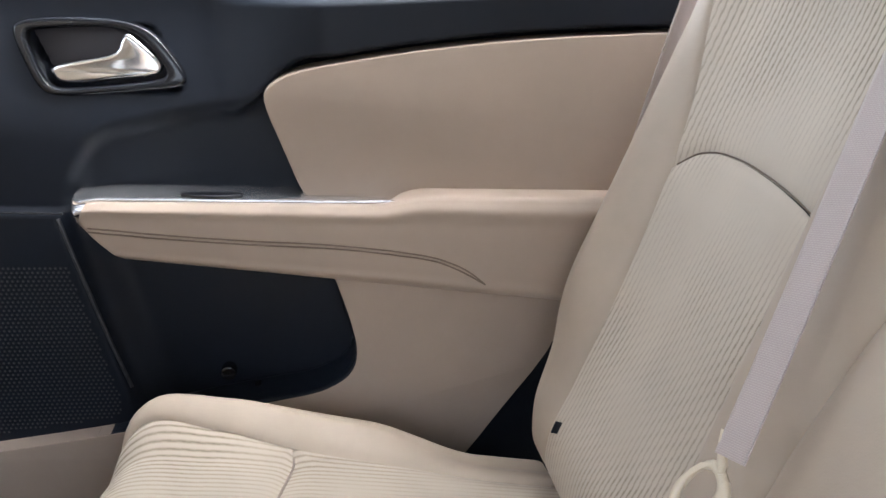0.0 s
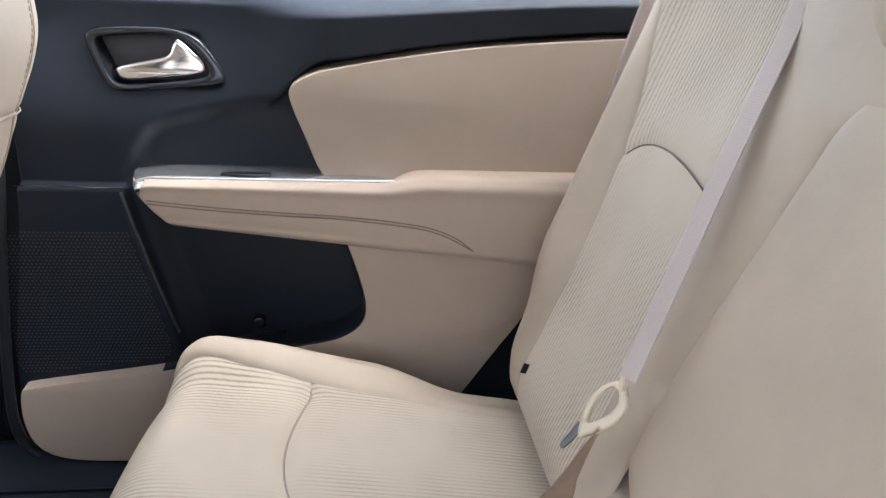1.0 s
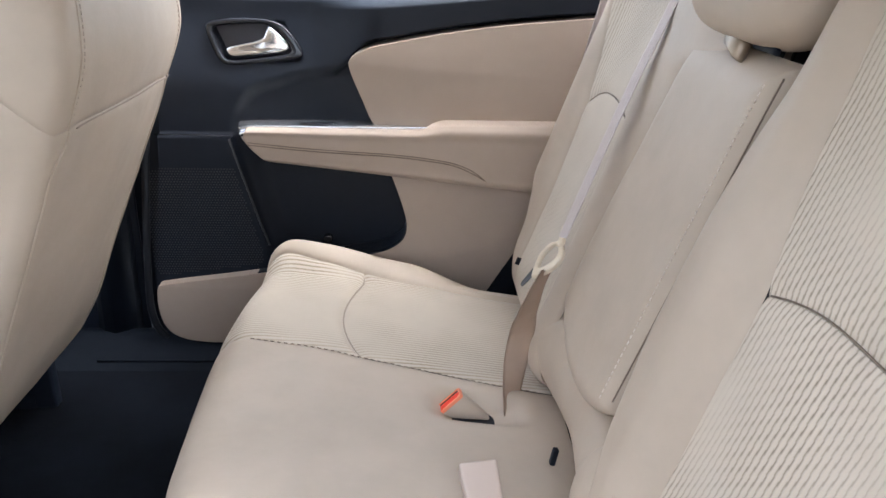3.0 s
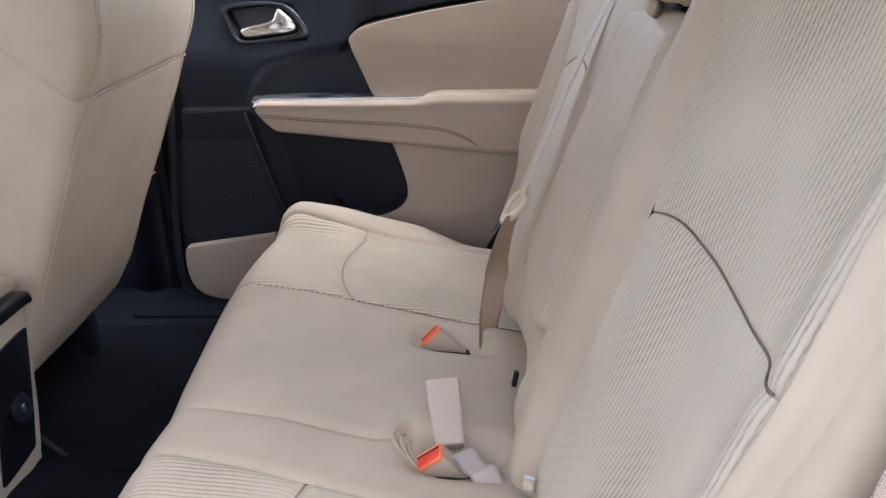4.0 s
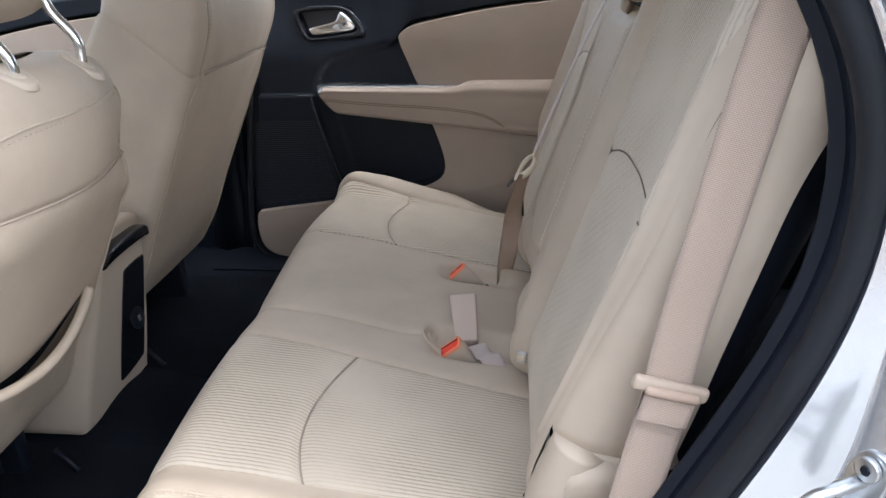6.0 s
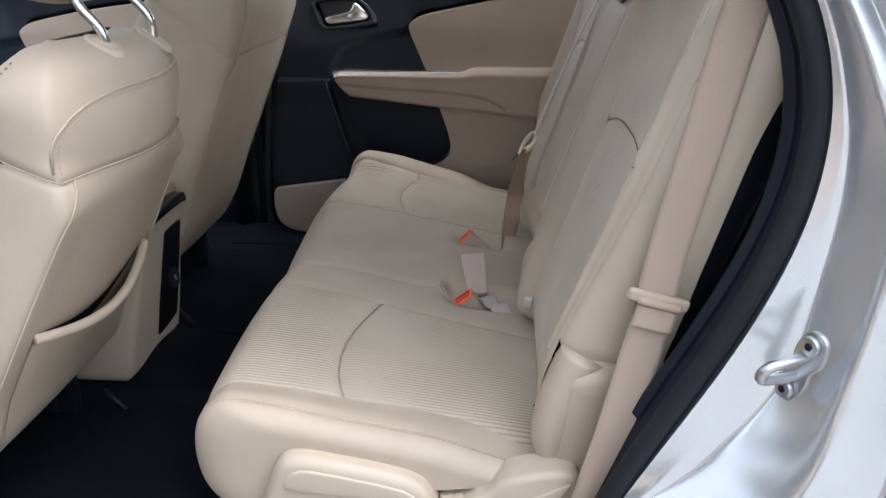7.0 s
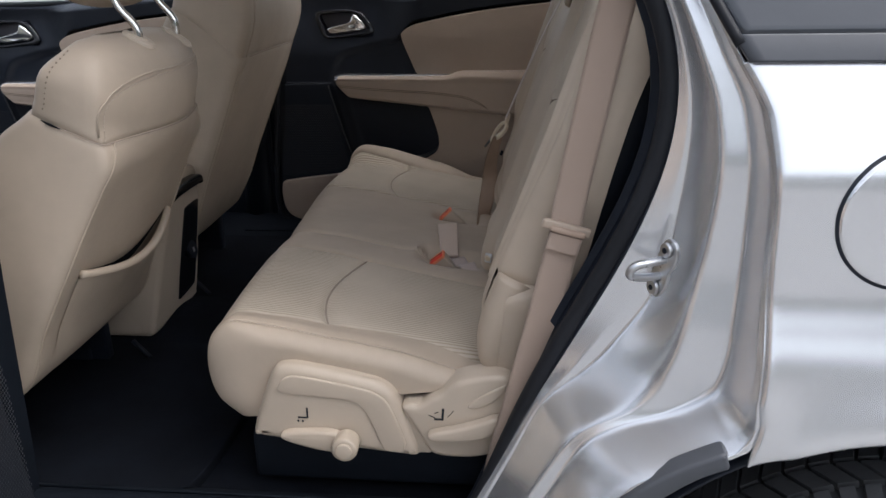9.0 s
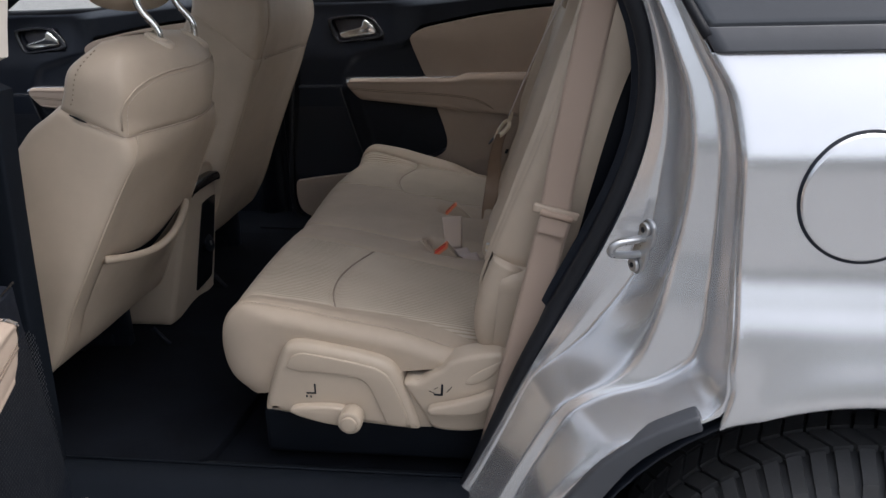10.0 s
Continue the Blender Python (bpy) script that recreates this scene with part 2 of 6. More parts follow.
def sheet(fn, nu, nv, sink=0.0, width=0.008, edges="lrbt", flip=False, thick=0.0, wrinkle=0.0, deep=""):
    """A grid over fn(u, v), whose named edges (l, r: u = 0, 1; b, t: v = 0, 1) sink into a seam. thick: a second skin behind."""
    U, V = np.meshgrid(spaced(nu), spaced(nv), indexing="ij")
    P = fn(U, V)
    du, dv = np.gradient(P, axis=0), np.gradient(P, axis=1)
    N = np.cross(du, dv)
    N /= np.maximum(np.linalg.norm(N, axis=2, keepdims=True), 1e-9)
    if flip:
        N = -N
    if sink:
        lu = np.r_[np.zeros((1, nv)), np.cumsum(np.linalg.norm(np.diff(P, axis=0), axis=2), axis=0)]
        lv = np.c_[np.zeros((nu, 1)), np.cumsum(np.linalg.norm(np.diff(P, axis=1), axis=2), axis=1)]
        d = np.zeros((nu, nv))
        for k, dist in (("l", lu), ("r", lu[-1:] - lu), ("b", lv), ("t", lv[:, -1:] - lv)):
            if k in edges:
                more = 1.7 if k in deep else 1.0
                d = np.maximum(d, more * np.exp(-((dist / (width * more)) ** 1.3)))
        P = P - N * (sink * d)[..., None]
    if wrinkle:
        w = np.array([[noise.noise(Vector(p) * 9.0) + 0.5 * noise.noise(Vector(p) * 23.0) for p in row] for row in P])
        P = P + N * (wrinkle * w)[..., None]
    verts = P.reshape(-1, 3)
    ids = np.arange(nu * nv).reshape(nu, nv)
    q = np.stack([ids[:-1, :-1], ids[1:, :-1], ids[1:, 1:], ids[:-1, 1:]], -1).reshape(-1, 4)
    if flip:
        q = q[:, ::-1]
    faces = q.tolist()
    if thick:
        n = len(verts)
        verts = np.r_[verts, (P - N * thick).reshape(-1, 3)]
        faces += (q[:, ::-1] + n).tolist()
        rim = [*ids[:, 0], *ids[-1, 1:], *ids[-2::-1, -1], *ids[0, -2:0:-1]]
        for a, b in zip(rim, rim[1:] + rim[:1]):
            faces.append([int(b), int(a), int(a + n), int(b + n)] if not flip else [int(a), int(b), int(b + n), int(a + n)])
    return verts, faces


def cloth_part(name, fn, nu, nv, material, parent, label="", **kw):
    v, f = sheet(fn, nu, nv, **kw)
    return link(name, v, f, material, parent, label)


def tube_mesh(pts, radius, sides=8, closed=False, flat=1.0):
    """A tube along points; radius may be a list."""
    p = np.array(pts, float)
    n = len(p)
    t = np.gradient(p, axis=0)
    if closed:
        t = np.roll(p, -1, 0) - np.roll(p, 1, 0)
    t /= np.linalg.norm(t, axis=1, keepdims=True)
    ref = np.eye(3)[int(np.argmin(np.abs(t).max(axis=0)))]
    a = np.cross(t, ref)
    a /= np.maximum(np.linalg.norm(a, axis=1, keepdims=True), 1e-9)
    b = np.cross(t, a)
    r = np.broadcast_to(np.asarray(radius, float), (n,))
    ang = np.arange(sides) * 2 * np.pi / sides
    V = p[:, None] + r[:, None, None] * (np.cos(ang)[None, :, None] * a[:, None] + flat * np.sin(ang)[None, :, None] * b[:, None])
    faces = []
    for i in range(n if closed else n - 1):
        j = (i + 1) % n
        for k in range(sides):
            l = (k + 1) % sides
            faces.append([i * sides + k, i * sides + l, j * sides + l, j * sides + k])
    if not closed:
        faces += [list(range(sides))[::-1], [(n - 1) * sides + k for k in range(sides)]]
    return V.reshape(-1, 3), faces


def tube(name, pts, radius, material, parent, label="", sides=8, closed=False, flat=1.0):
    v, f = tube_mesh(pts, radius, sides, closed, flat)
    return link(name, v, f, material, parent, label)


def stitches(name, pts, material, parent, length=0.005, gap=0.0025, radius=0.0006, label=""):
    """A row of short thread stitches along a line, one mesh."""
    c = curve(pts)
    dense = c(np.linspace(0, 1, 400))
    total = np.sum(np.linalg.norm(np.diff(dense, axis=0), axis=1))
    count = max(2, int(total / (length + gap)))
    V, Fc = [], []
    for k in range(count):
        u = np.linspace(k / count, (k + length / (length + gap)) / count, 3)
        v, f = tube_mesh(c(u), radius, 5)
        off = sum(len(x) for x in V)
        V.append(v)
        Fc += [[i + off for i in q] for q in f]
    return link(name, np.concatenate(V), Fc, material, parent, label)


def rounded(pts, rounds=2, closed=True):
    """Corner-cutting of an outline."""
    p = np.array(pts, float)
    for _ in range(rounds):
        q = np.roll(p, -1, 0)
        if closed:
            p = np.stack([0.75 * p + 0.25 * q, 0.25 * p + 0.75 * q], 1).reshape(-1, p.shape[1])
        else:
            inner = np.stack([0.75 * p[:-1] + 0.25 * p[1:], 0.25 * p[:-1] + 0.75 * p[1:]], 1).reshape(-1, p.shape[1])
            p = np.r_[p[:1], inner, p[-1:]]
    return p


def inset(p, d):
    """An outline (counter-clockwise) moved inwards by d."""
    a, b = np.roll(p, 1, 0), np.roll(p, -1, 0)
    t = b - a
    t /= np.maximum(np.linalg.norm(t, axis=1, keepdims=True), 1e-9)
    return p + d * np.c_[-t[:, 1], t[:, 0]]


def ccw(p):
    p = np.asarray(p, float)
    x, y = p.T
    return p if np.sum(x * np.roll(y, -1) - y * np.roll(x, -1)) > 0 else p[::-1]


def plate_mesh(outline, put, depth, bevel=0.004, steps=4, hole=None):
    """A plate with rounded front edges. outline: (u, v) points; put(u, v, w) lays a point into the world, w towards the viewer."""
    o = ccw(outline)
    rings = [(o, -depth)]
    for k in range(steps + 1):
        a = 0.5 * math.pi * k / steps
        rings.append((inset(o, bevel * (1 - math.cos(a))), -bevel + bevel * math.sin(a)))
    verts, faces, n = [], [], len(o)
    for r, w in rings:
        verts += [put(u, v, w) for u, v in r]
    for k in range(len(rings) - 1):
        for i in range(n):
            j = (i + 1) % n
            faces.append([k * n + i, k * n + j, (k + 1) * n + j, (k + 1) * n + i])
    last = (len(rings) - 1) * n
    if hole is None:
        for r, w, base in ((rings[-1][0], 1, last), (rings[0][0], 0, 0)):
            for tri in tessellate_polygon([[Vector((u, v, 0)) for u, v in r]]):
                faces.append([base + k for k in tri])
    else:
        h = ccw(hole)
        hr = []
        for k in range(steps + 1):
            a = 0.5 * math.pi * (1 - k / steps)
            hr.append((inset(h, -bevel * (1 - math.cos(a))), -bevel + bevel * math.sin(a)))
        hr.append((h, -depth))
        start = len(verts)
        for r, w in hr:
            verts += [put(u, v, w) for u, v in r]
        m = len(h)
        for k in range(len(hr) - 1):
            for i in range(m):
                j = (i + 1) % m
                faces.append([start + k * m + i, start + k * m + j, start + (k + 1) * m + j, start + (k + 1) * m + i])
        # bridge outer and inner rim by nearest angle
        oi = [last + i for i in range(n)]
        hi = [start + i for i in range(m)]
        c = h.mean(0)
        oa = np.unwrap(np.arctan2(rings[-1][0][:, 1] - c[1], rings[-1][0][:, 0] - c[0]))
        ha = np.unwrap(np.arctan2(hr[0][0][:, 1] - c[1], hr[0][0][:, 0] - c[0]))
        s0 = int(np.argmin(np.abs((ha - oa[0] + np.pi) % (2 * np.pi) - np.pi)))
        ha = np.r_[ha[s0:], ha[:s0] + 2 * np.pi]
        ha += round((oa[0] - ha[0]) / (2 * np.pi)) * 2 * np.pi
        hi = hi[s0:] + hi[:s0]
        i = j = 0
        oa2, ha2 = np.r_[oa, oa[0] + 2 * np.pi], np.r_[ha, ha[0] + 2 * np.pi]
        while i < n or j < m:
            if j >= m or (i < n and oa2[i + 1] <= ha2[j + 1]):
                faces.append([oi[i % n], oi[(i + 1) % n], hi[j % m]])
                i += 1
            else:
                faces.append([oi[i % n], hi[(j + 1) % m], hi[j % m]])
                j += 1
    return verts, faces


def plate(name, outline, put, depth, material, parent, label="", bevel=0.004, hole=None, steps=4, shade=True):
    v, f = plate_mesh(outline, put, depth, bevel, steps, hole)
    ob = link(name, v, f, material, parent, label, shade=shade)
    bm = bmesh.new()
    bm.from_mesh(ob.data)
    bmesh.ops.recalc_face_normals(bm, faces=bm.faces)
    bmesh.ops.triangulate(bm, faces=[fc for fc in bm.faces if len(fc.verts) > 4])
    for e in bm.edges:
        e.smooth = len(e.link_faces) < 2 or e.calc_face_angle(0) < radians(42)
    bm.to_mesh(ob.data)
    bm.free()
    return ob


def block(name, size, m, material, parent, label="", bevel=0.006, segments=3):
    bm = bmesh.new()
    bmesh.ops.create_cube(bm, size=1.0, matrix=Matrix.Diagonal((*size, 1)))
    bmesh.ops.bevel(bm, geom=list(bm.edges), offset=min(bevel, min(size) * 0.45), segments=segments, profile=0.5, affect="EDGES")
    bmesh.ops.transform(bm, matrix=m, verts=bm.verts)
    return part(name, bm, material, parent, label)


def disc(name, radius, depth, m, material, parent, label="", bevel=0.002, sides=32):
    bm = bmesh.new()
    bmesh.ops.create_cone(bm, cap_ends=True, segments=sides, radius1=radius, radius2=radius, depth=depth)
    rims = [e for e in bm.edges if abs(e.verts[0].co.z - e.verts[1].co.z) < 1e-6]
    bmesh.ops.bevel(bm, geom=rims, offset=bevel, segments=3, profile=0.5, affect="EDGES")
    bmesh.ops.transform(bm, matrix=m, verts=bm.verts)
    return part(name, bm, material, parent, label)


def ribbon(name, pts, across, half, material, parent, label="", thick=0.0013, n=80):
    """Belt webbing along points; across: its width direction at each point. UV in metres for the weave."""
    c, a = curve(pts), curve([tuple(np.array(x) * 1.0 + np.array(p) * 1e-6) for x, p in zip(across, pts)]) if len(across) > 1 else None
    u = np.linspace(0, 1, n)
    P = c(u)
    s = np.linspace(0, 1, len(across))
    A = np.stack([np.interp(u, s, [x[k] for x in across]) for k in range(3)], -1)
    A /= np.linalg.norm(A, axis=1, keepdims=True)
    T = np.gradient(P, axis=0)
    T /= np.linalg.norm(T, axis=1, keepdims=True)
    N = np.cross(T, A)
    L = np.r_[0, np.cumsum(np.linalg.norm(np.diff(P, axis=0), axis=1))]
    cols = np.linspace(-1, 1, 9)
    V = [P[i] + A[i] * half * c0 + N[i] * side * thick * (1 - 0.5 * abs(c0) ** 6) for side in (1, -1) for i in range(n) for c0 in cols]
    UV = [(half * c0, L[i]) for side in (1, -1) for i in range(n) for c0 in cols]
    m = len(cols)
    F0 = []
    for side in (0, 1):
        o = side * n * m
        for i in range(n - 1):
            for k in range(m - 1):
                q = [o + i * m + k, o + i * m + k + 1, o + (i + 1) * m + k + 1, o + (i + 1) * m + k]
                F0.append(q if side else q[::-1])
    for i in range(n - 1):
        for k in (0, m - 1):
            q = [i * m + k, (i + 1) * m + k, n * m + (i + 1) * m + k, n * m + i * m + k]
            F0.append(q)
    return link(name, V, F0, material, parent, label, uv=UV)


# ---- ground and far surroundings ----
def ground():
    bm = bmesh.new()
    bmesh.ops.create_grid(bm, x_segments=8, y_segments=8, size=400)
    bmesh.ops.translate(bm, vec=(0, 0, -0.08), verts=bm.verts)
    ob = part("ground", bm, ASPHALT, None, "grey asphalt ground under the car")
    return tagged(ob, "grey asphalt ground that the car stands on", "ground", kind="structure")


ground()


def far_bank():
    """An unseen dull bank, added to block low sky on the open door's side."""
    def fn(U, V):
        a = radians(170) + radians(200) * U
        r = 24.0 + 1.2 * np.sin(9 * a) + 0.6 * np.sin(23 * a + 1.0)
        top = 5.5 + 1.0 * np.sin(5 * a + 0.4) + 0.7 * np.sin(17 * a)
        return np.stack([r * np.cos(a), r * np.sin(a), -0.08 + (top + 0.08) * V], -1)

    return tagged(cloth_part("backdrop", fn, 120, 12, BANK, None, thick=0.4, wrinkle=0.3), "unseen dull bank, added to block the low sky", "backdrop", kind="structure")


far_bank()


# ---- far side doors ----
ZC = table([(-0.49, 0.95), (-0.475, 0.98), (-0.446, 1.025), (-0.375, 1.057), (-0.236, 1.086), (0.1, 1.16), (0.5, 1.2)])


INSERT_TOP = table([(-0.26, 1.06), (-0.229, 1.088), (-0.19, 1.126), (-0.137, 1.138), (-0.022, 1.160), (0.095, 1.176), (0.275, 1.192), (0.46, 1.203)])


def door_top(x):
    return 1.203 + 0.045 * smooth(x, -0.35, 0.35)


def door_skin(x, z):
    """Depth of the inner door panel."""
    ridge = -0.474 + (0.916 - z) * 0.26
    y = 0.797 + 0.035 * smooth(z, 1.02, 1.19)
    y = y + 0.016 * smooth(ZC(x) - z, -0.004, 0.03) * smooth(x, -0.485, -0.44) * smooth(z, 0.93, 0.96)
    speaker = smooth(ridge - x, -0.006, 0.006) * smooth(0.938 - z, 0.0, 0.004)
    y = y - 0.020 * speaker
    y = y + 0.022 * smooth(x - ridge, 0.0, 0.05) * smooth(0.93 - z, 0.0, 0.03)
    y = y + 0.03 * smooth(z - door_top(x), -0.003, 0.024) ** 2
    cup = smooth(z, 1.086, 1.094) * smooth(1.166 - z, 0, 0.008) * smooth(x - (-0.512 + (1.16 - z) * 0.40), 0, 0.008) * smooth((-0.345 + (1.11 - z) * 0.5) + 0.008 - x, 0, 0.008)
    y = y + 0.03 * cup
    shoulder = smooth(z - INSERT_TOP(x), 0.0, 0.007) * smooth(x, -0.31, -0.15) * (1 - smooth(z - door_top(x), -0.012, 0.024))
    return y + (0.760 - y) * shoulder


def door_put(depth):
    return lambda u, v, w: (u, depth - w, v)


def rear_door(name, label, drop=0.0, glass=PRIVACY):
    d = thing(name, label, "car door", kind="structure")

    def panel(U, V):
        x = -0.672 + 1.13 * U
        z = 0.442 + (door_top(x) + 0.026 - 0.442) * V
        front = -0.63 - 0.045 * smooth(0.95 - z, 0, 0.4)
        x = np.maximum(x, front - 0.0 * z)
        return np.stack([x, door_skin(x, z), z], -1)

    cloth_part("inner_panel", panel, 240, 220, BLACK, d, "black grained plastic panel", flip=False, thick=0.01)
    # upper insert
    ins = rounded([(-0.229, 1.088), (-0.222, 1.106), (-0.19, 1.124), (-0.137, 1.136), (-0.022, 1.158), (0.095, 1.174), (0.275, 1.19), (0.44, 1.20),
                   (0.45, 1.19), (0.45, 0.965), (0.43, 0.958), (-0.165, 0.962), (-0.181, 0.972), (-0.2, 1.02)], 2)
    plate("upper_insert", ins, door_put(0.757), 0.06, DOOR_VINYL, d, "tan vinyl insert", bevel=0.0025)
    up = rounded([(-0.150, 0.88), (-0.140, 0.862), (-0.116, 0.793), (-0.106, 0.747), (-0.113, 0.716), (-0.140, 0.694), (-0.17, 0.684), (-0.216, 0.676), (-0.30, 0.661), (-0.42, 0.634 - 0.6 * drop), (-0.652, 0.604 - drop), (-0.663, 0.598 - drop),
                  (-0.666, 0.54 - 0.6 * drop), (-0.652, 0.490), (-0.61, 0.464), (-0.52, 0.457), (-0.21, 0.455), (-0.20, 0.46), (-0.20, 0.62), (-0.19, 0.626), (-0.118, 0.646), (0.034, 0.687), (0.150, 0.722), (0.151, 0.7225), (0.174, 0.762), (0.21, 0.85), (0.215, 0.88)], 2)
    plate("lower_insert", up, door_put(0.750), 0.05, DOOR_VINYL, d, "tan vinyl lower insert", bevel=0.0012)
    low = rounded([(-0.202, 0.655), (-0.118, 0.68), (0.034, 0.72), (0.166, 0.756), (0.170, 0.753), (0.152, 0.7215), (0.116, 0.658), (0.062, 0.555), (0.0, 0.455), (-0.1, 0.455), (-0.202, 0.455)], 1)
    plate("lower_fold", low, lambda u, v, w: (u, 0.7506 + 0.22 * max(0.0, 0.675 + 0.27 * u - v) - w, v), 0.05, DOOR_VINYL, d, "tan vinyl lower insert", bevel=0.0006)
    # pocket lip that catches the light at the bottom of the bin
    def bin_floor(U, V):
        edge = curve([(-0.52, 0.6205 - 0.75 * drop), (-0.42, 0.6362 - 0.6 * drop), (-0.30, 0.664), (-0.216, 0.679), (-0.17, 0.687), (-0.143, 0.698), (-0.1165, 0.7185), (-0.1095, 0.747), (-0.1195, 0.793), (-0.143, 0.862)])(U)
        return np.stack([edge[..., 0], 0.7508 + 0.075 * V, edge[..., 1]], -1)

    cloth_part("bin_floor", bin_floor, 60, 6, BLACK, d, "black storage bin floor", thick=0.003)

    # armrest
    def zt(x):
        return 0.970 - 0.005 * (1 - smooth(x, -0.456, -0.42))

    def zb(x):
        return 0.899 - 0.115 * (x + 0.41)

    ARM = curve([(0.82, 1.0), (0.765, 1.0), (0.730, 0.995), (0.715, 0.93), (0.711, 0.75), (0.710, 0.5), (0.711, 0.2), (0.715, 0.06), (0.730, 0.0), (0.76, -0.005), (0.82, 0.0)])

    def arm(U, V):
        sec = ARM(V)
        h = np.clip(sec[..., 1], 0, 1)
        x0 = -0.456 + 0.050 * (1 - h) ** 2.0
        x = x0 + (0.444 - x0) * U**1.6
        ease = np.sqrt(np.clip(1 - (1 - np.clip((x - x0) / 0.016, 0, 1)) ** 2, 0, 1))
        y = 0.80 + (sec[..., 0] - 0.80) * ease
        z = zb(x) + (zt(x) - zb(x)) * sec[..., 1] - 0.020 * smooth(sec[..., 0], 0.724, 0.745) * (h > 0.5) * (1 - smooth(x, -0.10, -0.045)) + 0.011 * smooth(x, -0.09, -0.02) * smooth(sec[..., 1], 0.6, 1.0)
        return np.stack([x, y, z], -1)

    cloth_part("armrest", arm, 110, 46, DOOR_VINYL, d, "padded tan vinyl armrest", flip=True)
    for off in (0.0, -0.0048):
        line = [(-0.429, 0.7098, 0.940 + off), (-0.337, 0.7096, 0.931 + off), (-0.238, 0.7096, 0.924 + off), (-0.135, 0.7096, 0.918 + off), (-0.064, 0.7096, 0.910 + off),
                (-0.006, 0.7096, 0.899 + off), (0.032, 0.7100, 0.882 + off), (0.056, 0.7105, 0.863)]
        tube("stitch_row", curve(line)(np.linspace(0, 1, 60)), 0.0011, SEAM_TAN, d, sides=5)

    # silver trim on top of the armrest, running out to a point
    def trim(U, V):
        x = -0.457 + 0.407 * U
        w = np.clip((-0.05 - x) / 0.10, 0.02, 1.0) ** 0.8
        lip = 0.728 + 0.05 * (1 - np.sqrt(np.clip(1 - (1 - np.clip((x + 0.457) / 0.02, 0, 1)) ** 2, 0, 1)))
        y = lip + (0.086 * w) * V
        z = zt(x) + 0.0022 - 0.003 * (1 - smooth(V, 0, 0.06)) - 0.006 * V
        return np.stack([x, y, z], -1)

    cloth_part("armrest_trim", trim, 80, 18, SILVER_TRIM, d, "satin silver trim strip", flip=False, thick=0.004)
    cloth_part("armrest_tip", lambda U, V: arm(0.002 + (0.115 - 0.055 * V) * U, 0.05 + 0.40 * V) + np.array([-0.0014, -0.0016, 0.0]), 16, 26, SILVER_TRIM, d, "satin silver end cap", flip=True)
    plate("window_switch", rounded([(-0.325, 0.002), (-0.255, 0.002), (-0.252, 0.020), (-0.328, 0.020)], 1),
          lambda u, v, w: (u, 0.730 + 0.9 * v, 0.9755 + 0.02 * v + w), 0.006, BLACK_GLOSS, d, "black window switch", bevel=0.002)
    # release handle in its bezel
    rim = rounded([(-0.524, 1.157), (-0.512, 1.166), (-0.48, 1.171), (-0.435, 1.173), (-0.392, 1.171), (-0.362, 1.160), (-0.342, 1.138), (-0.324, 1.112), (-0.322, 1.098), (-0.338, 1.092), (-0.41, 1.084), (-0.472, 1.077), (-0.494, 1.084), (-0.510, 1.115)], 2)
    hole = rounded([(-0.509, 1.152), (-0.495, 1.156), (-0.436, 1.161), (-0.400, 1.161), (-0.376, 1.152), (-0.356, 1.130), (-0.345, 1.112), (-0.350, 1.102), (-0.41, 1.094), (-0.468, 1.087), (-0.486, 1.092), (-0.498, 1.119)], 2)

    def bez(u, v, w):
        return (u, 0.808 + 0.15 * (v - 1.12) - w, v)

    bz = plate("handle_bezel", rim, bez, 0.02, BLACK_GLOSS, d, "dark gloss handle surround", bevel=0.005, hole=hole)
    plate("handle_cup", inset(ccw(rim), 0.004), lambda u, v, w: (u, 0.840 + 0.1 * (v - 1.12) - w, v), 0.02, CUP_GREY, bz, "", bevel=0.001)
    lever = rounded([(-0.484, 1.114), (-0.481, 1.100), (-0.470, 1.093), (-0.445, 1.094), (-0.405, 1.100), (-0.360, 1.105), (-0.350, 1.113), (-0.352, 1.126), (-0.366, 1.138), (-0.380, 1.151), (-0.390, 1.158), (-0.398, 1.148), (-0.401, 1.136), (-0.415, 1.129), (-0.445, 1.123)], 1)
    plate("release_lever", lever, lambda u, v, w: (u, 0.813 - 0.006 * math.sin((u + 0.48) * 22) - w, v), 0.010, CHROME, bz, "bright chrome release lever", bevel=0.006, steps=5)
    # speaker grille dots
    V0, F0 = [], []
    for r in range(46):
        for c in range(39):
            x, z = -0.668 + c * 0.0062 + (r % 2) * 0.0031, 0.615 + r * 0.0058
            if abs((x + 0.55) / 0.122) ** 6 + abs((z - 0.735) / 0.132) ** 6 > 1 or z < 0.604 - drop + (x + 0.652) * 0.13 + 0.012 or x > -0.474 + (0.916 - z) * 0.26 - 0.016:
                continue
            y = float(door_skin(x, z)) - 0.0008
            o = len(V0)
            V0 += [(x + 0.0019 * math.cos(a * math.pi / 3), y, z + 0.0019 * math.sin(a * math.pi / 3)) for a in range(6)]
            V0.append((x, y + 0.0004, z))
            F0 += [[o + a, o + (a + 1) % 6, o + 6] for a in range(6)]
    tagged(link("speaker_grille", V0, F0, GRILLE, d, "perforated speaker grille", shade=False), kind="stuff")
    tube("panel_joint", [(-0.634, 0.7765, 0.9385), (-0.56, 0.7765, 0.9385), (-0.476, 0.7775, 0.9365)], 0.0016, BLACK_GLOSS, d)
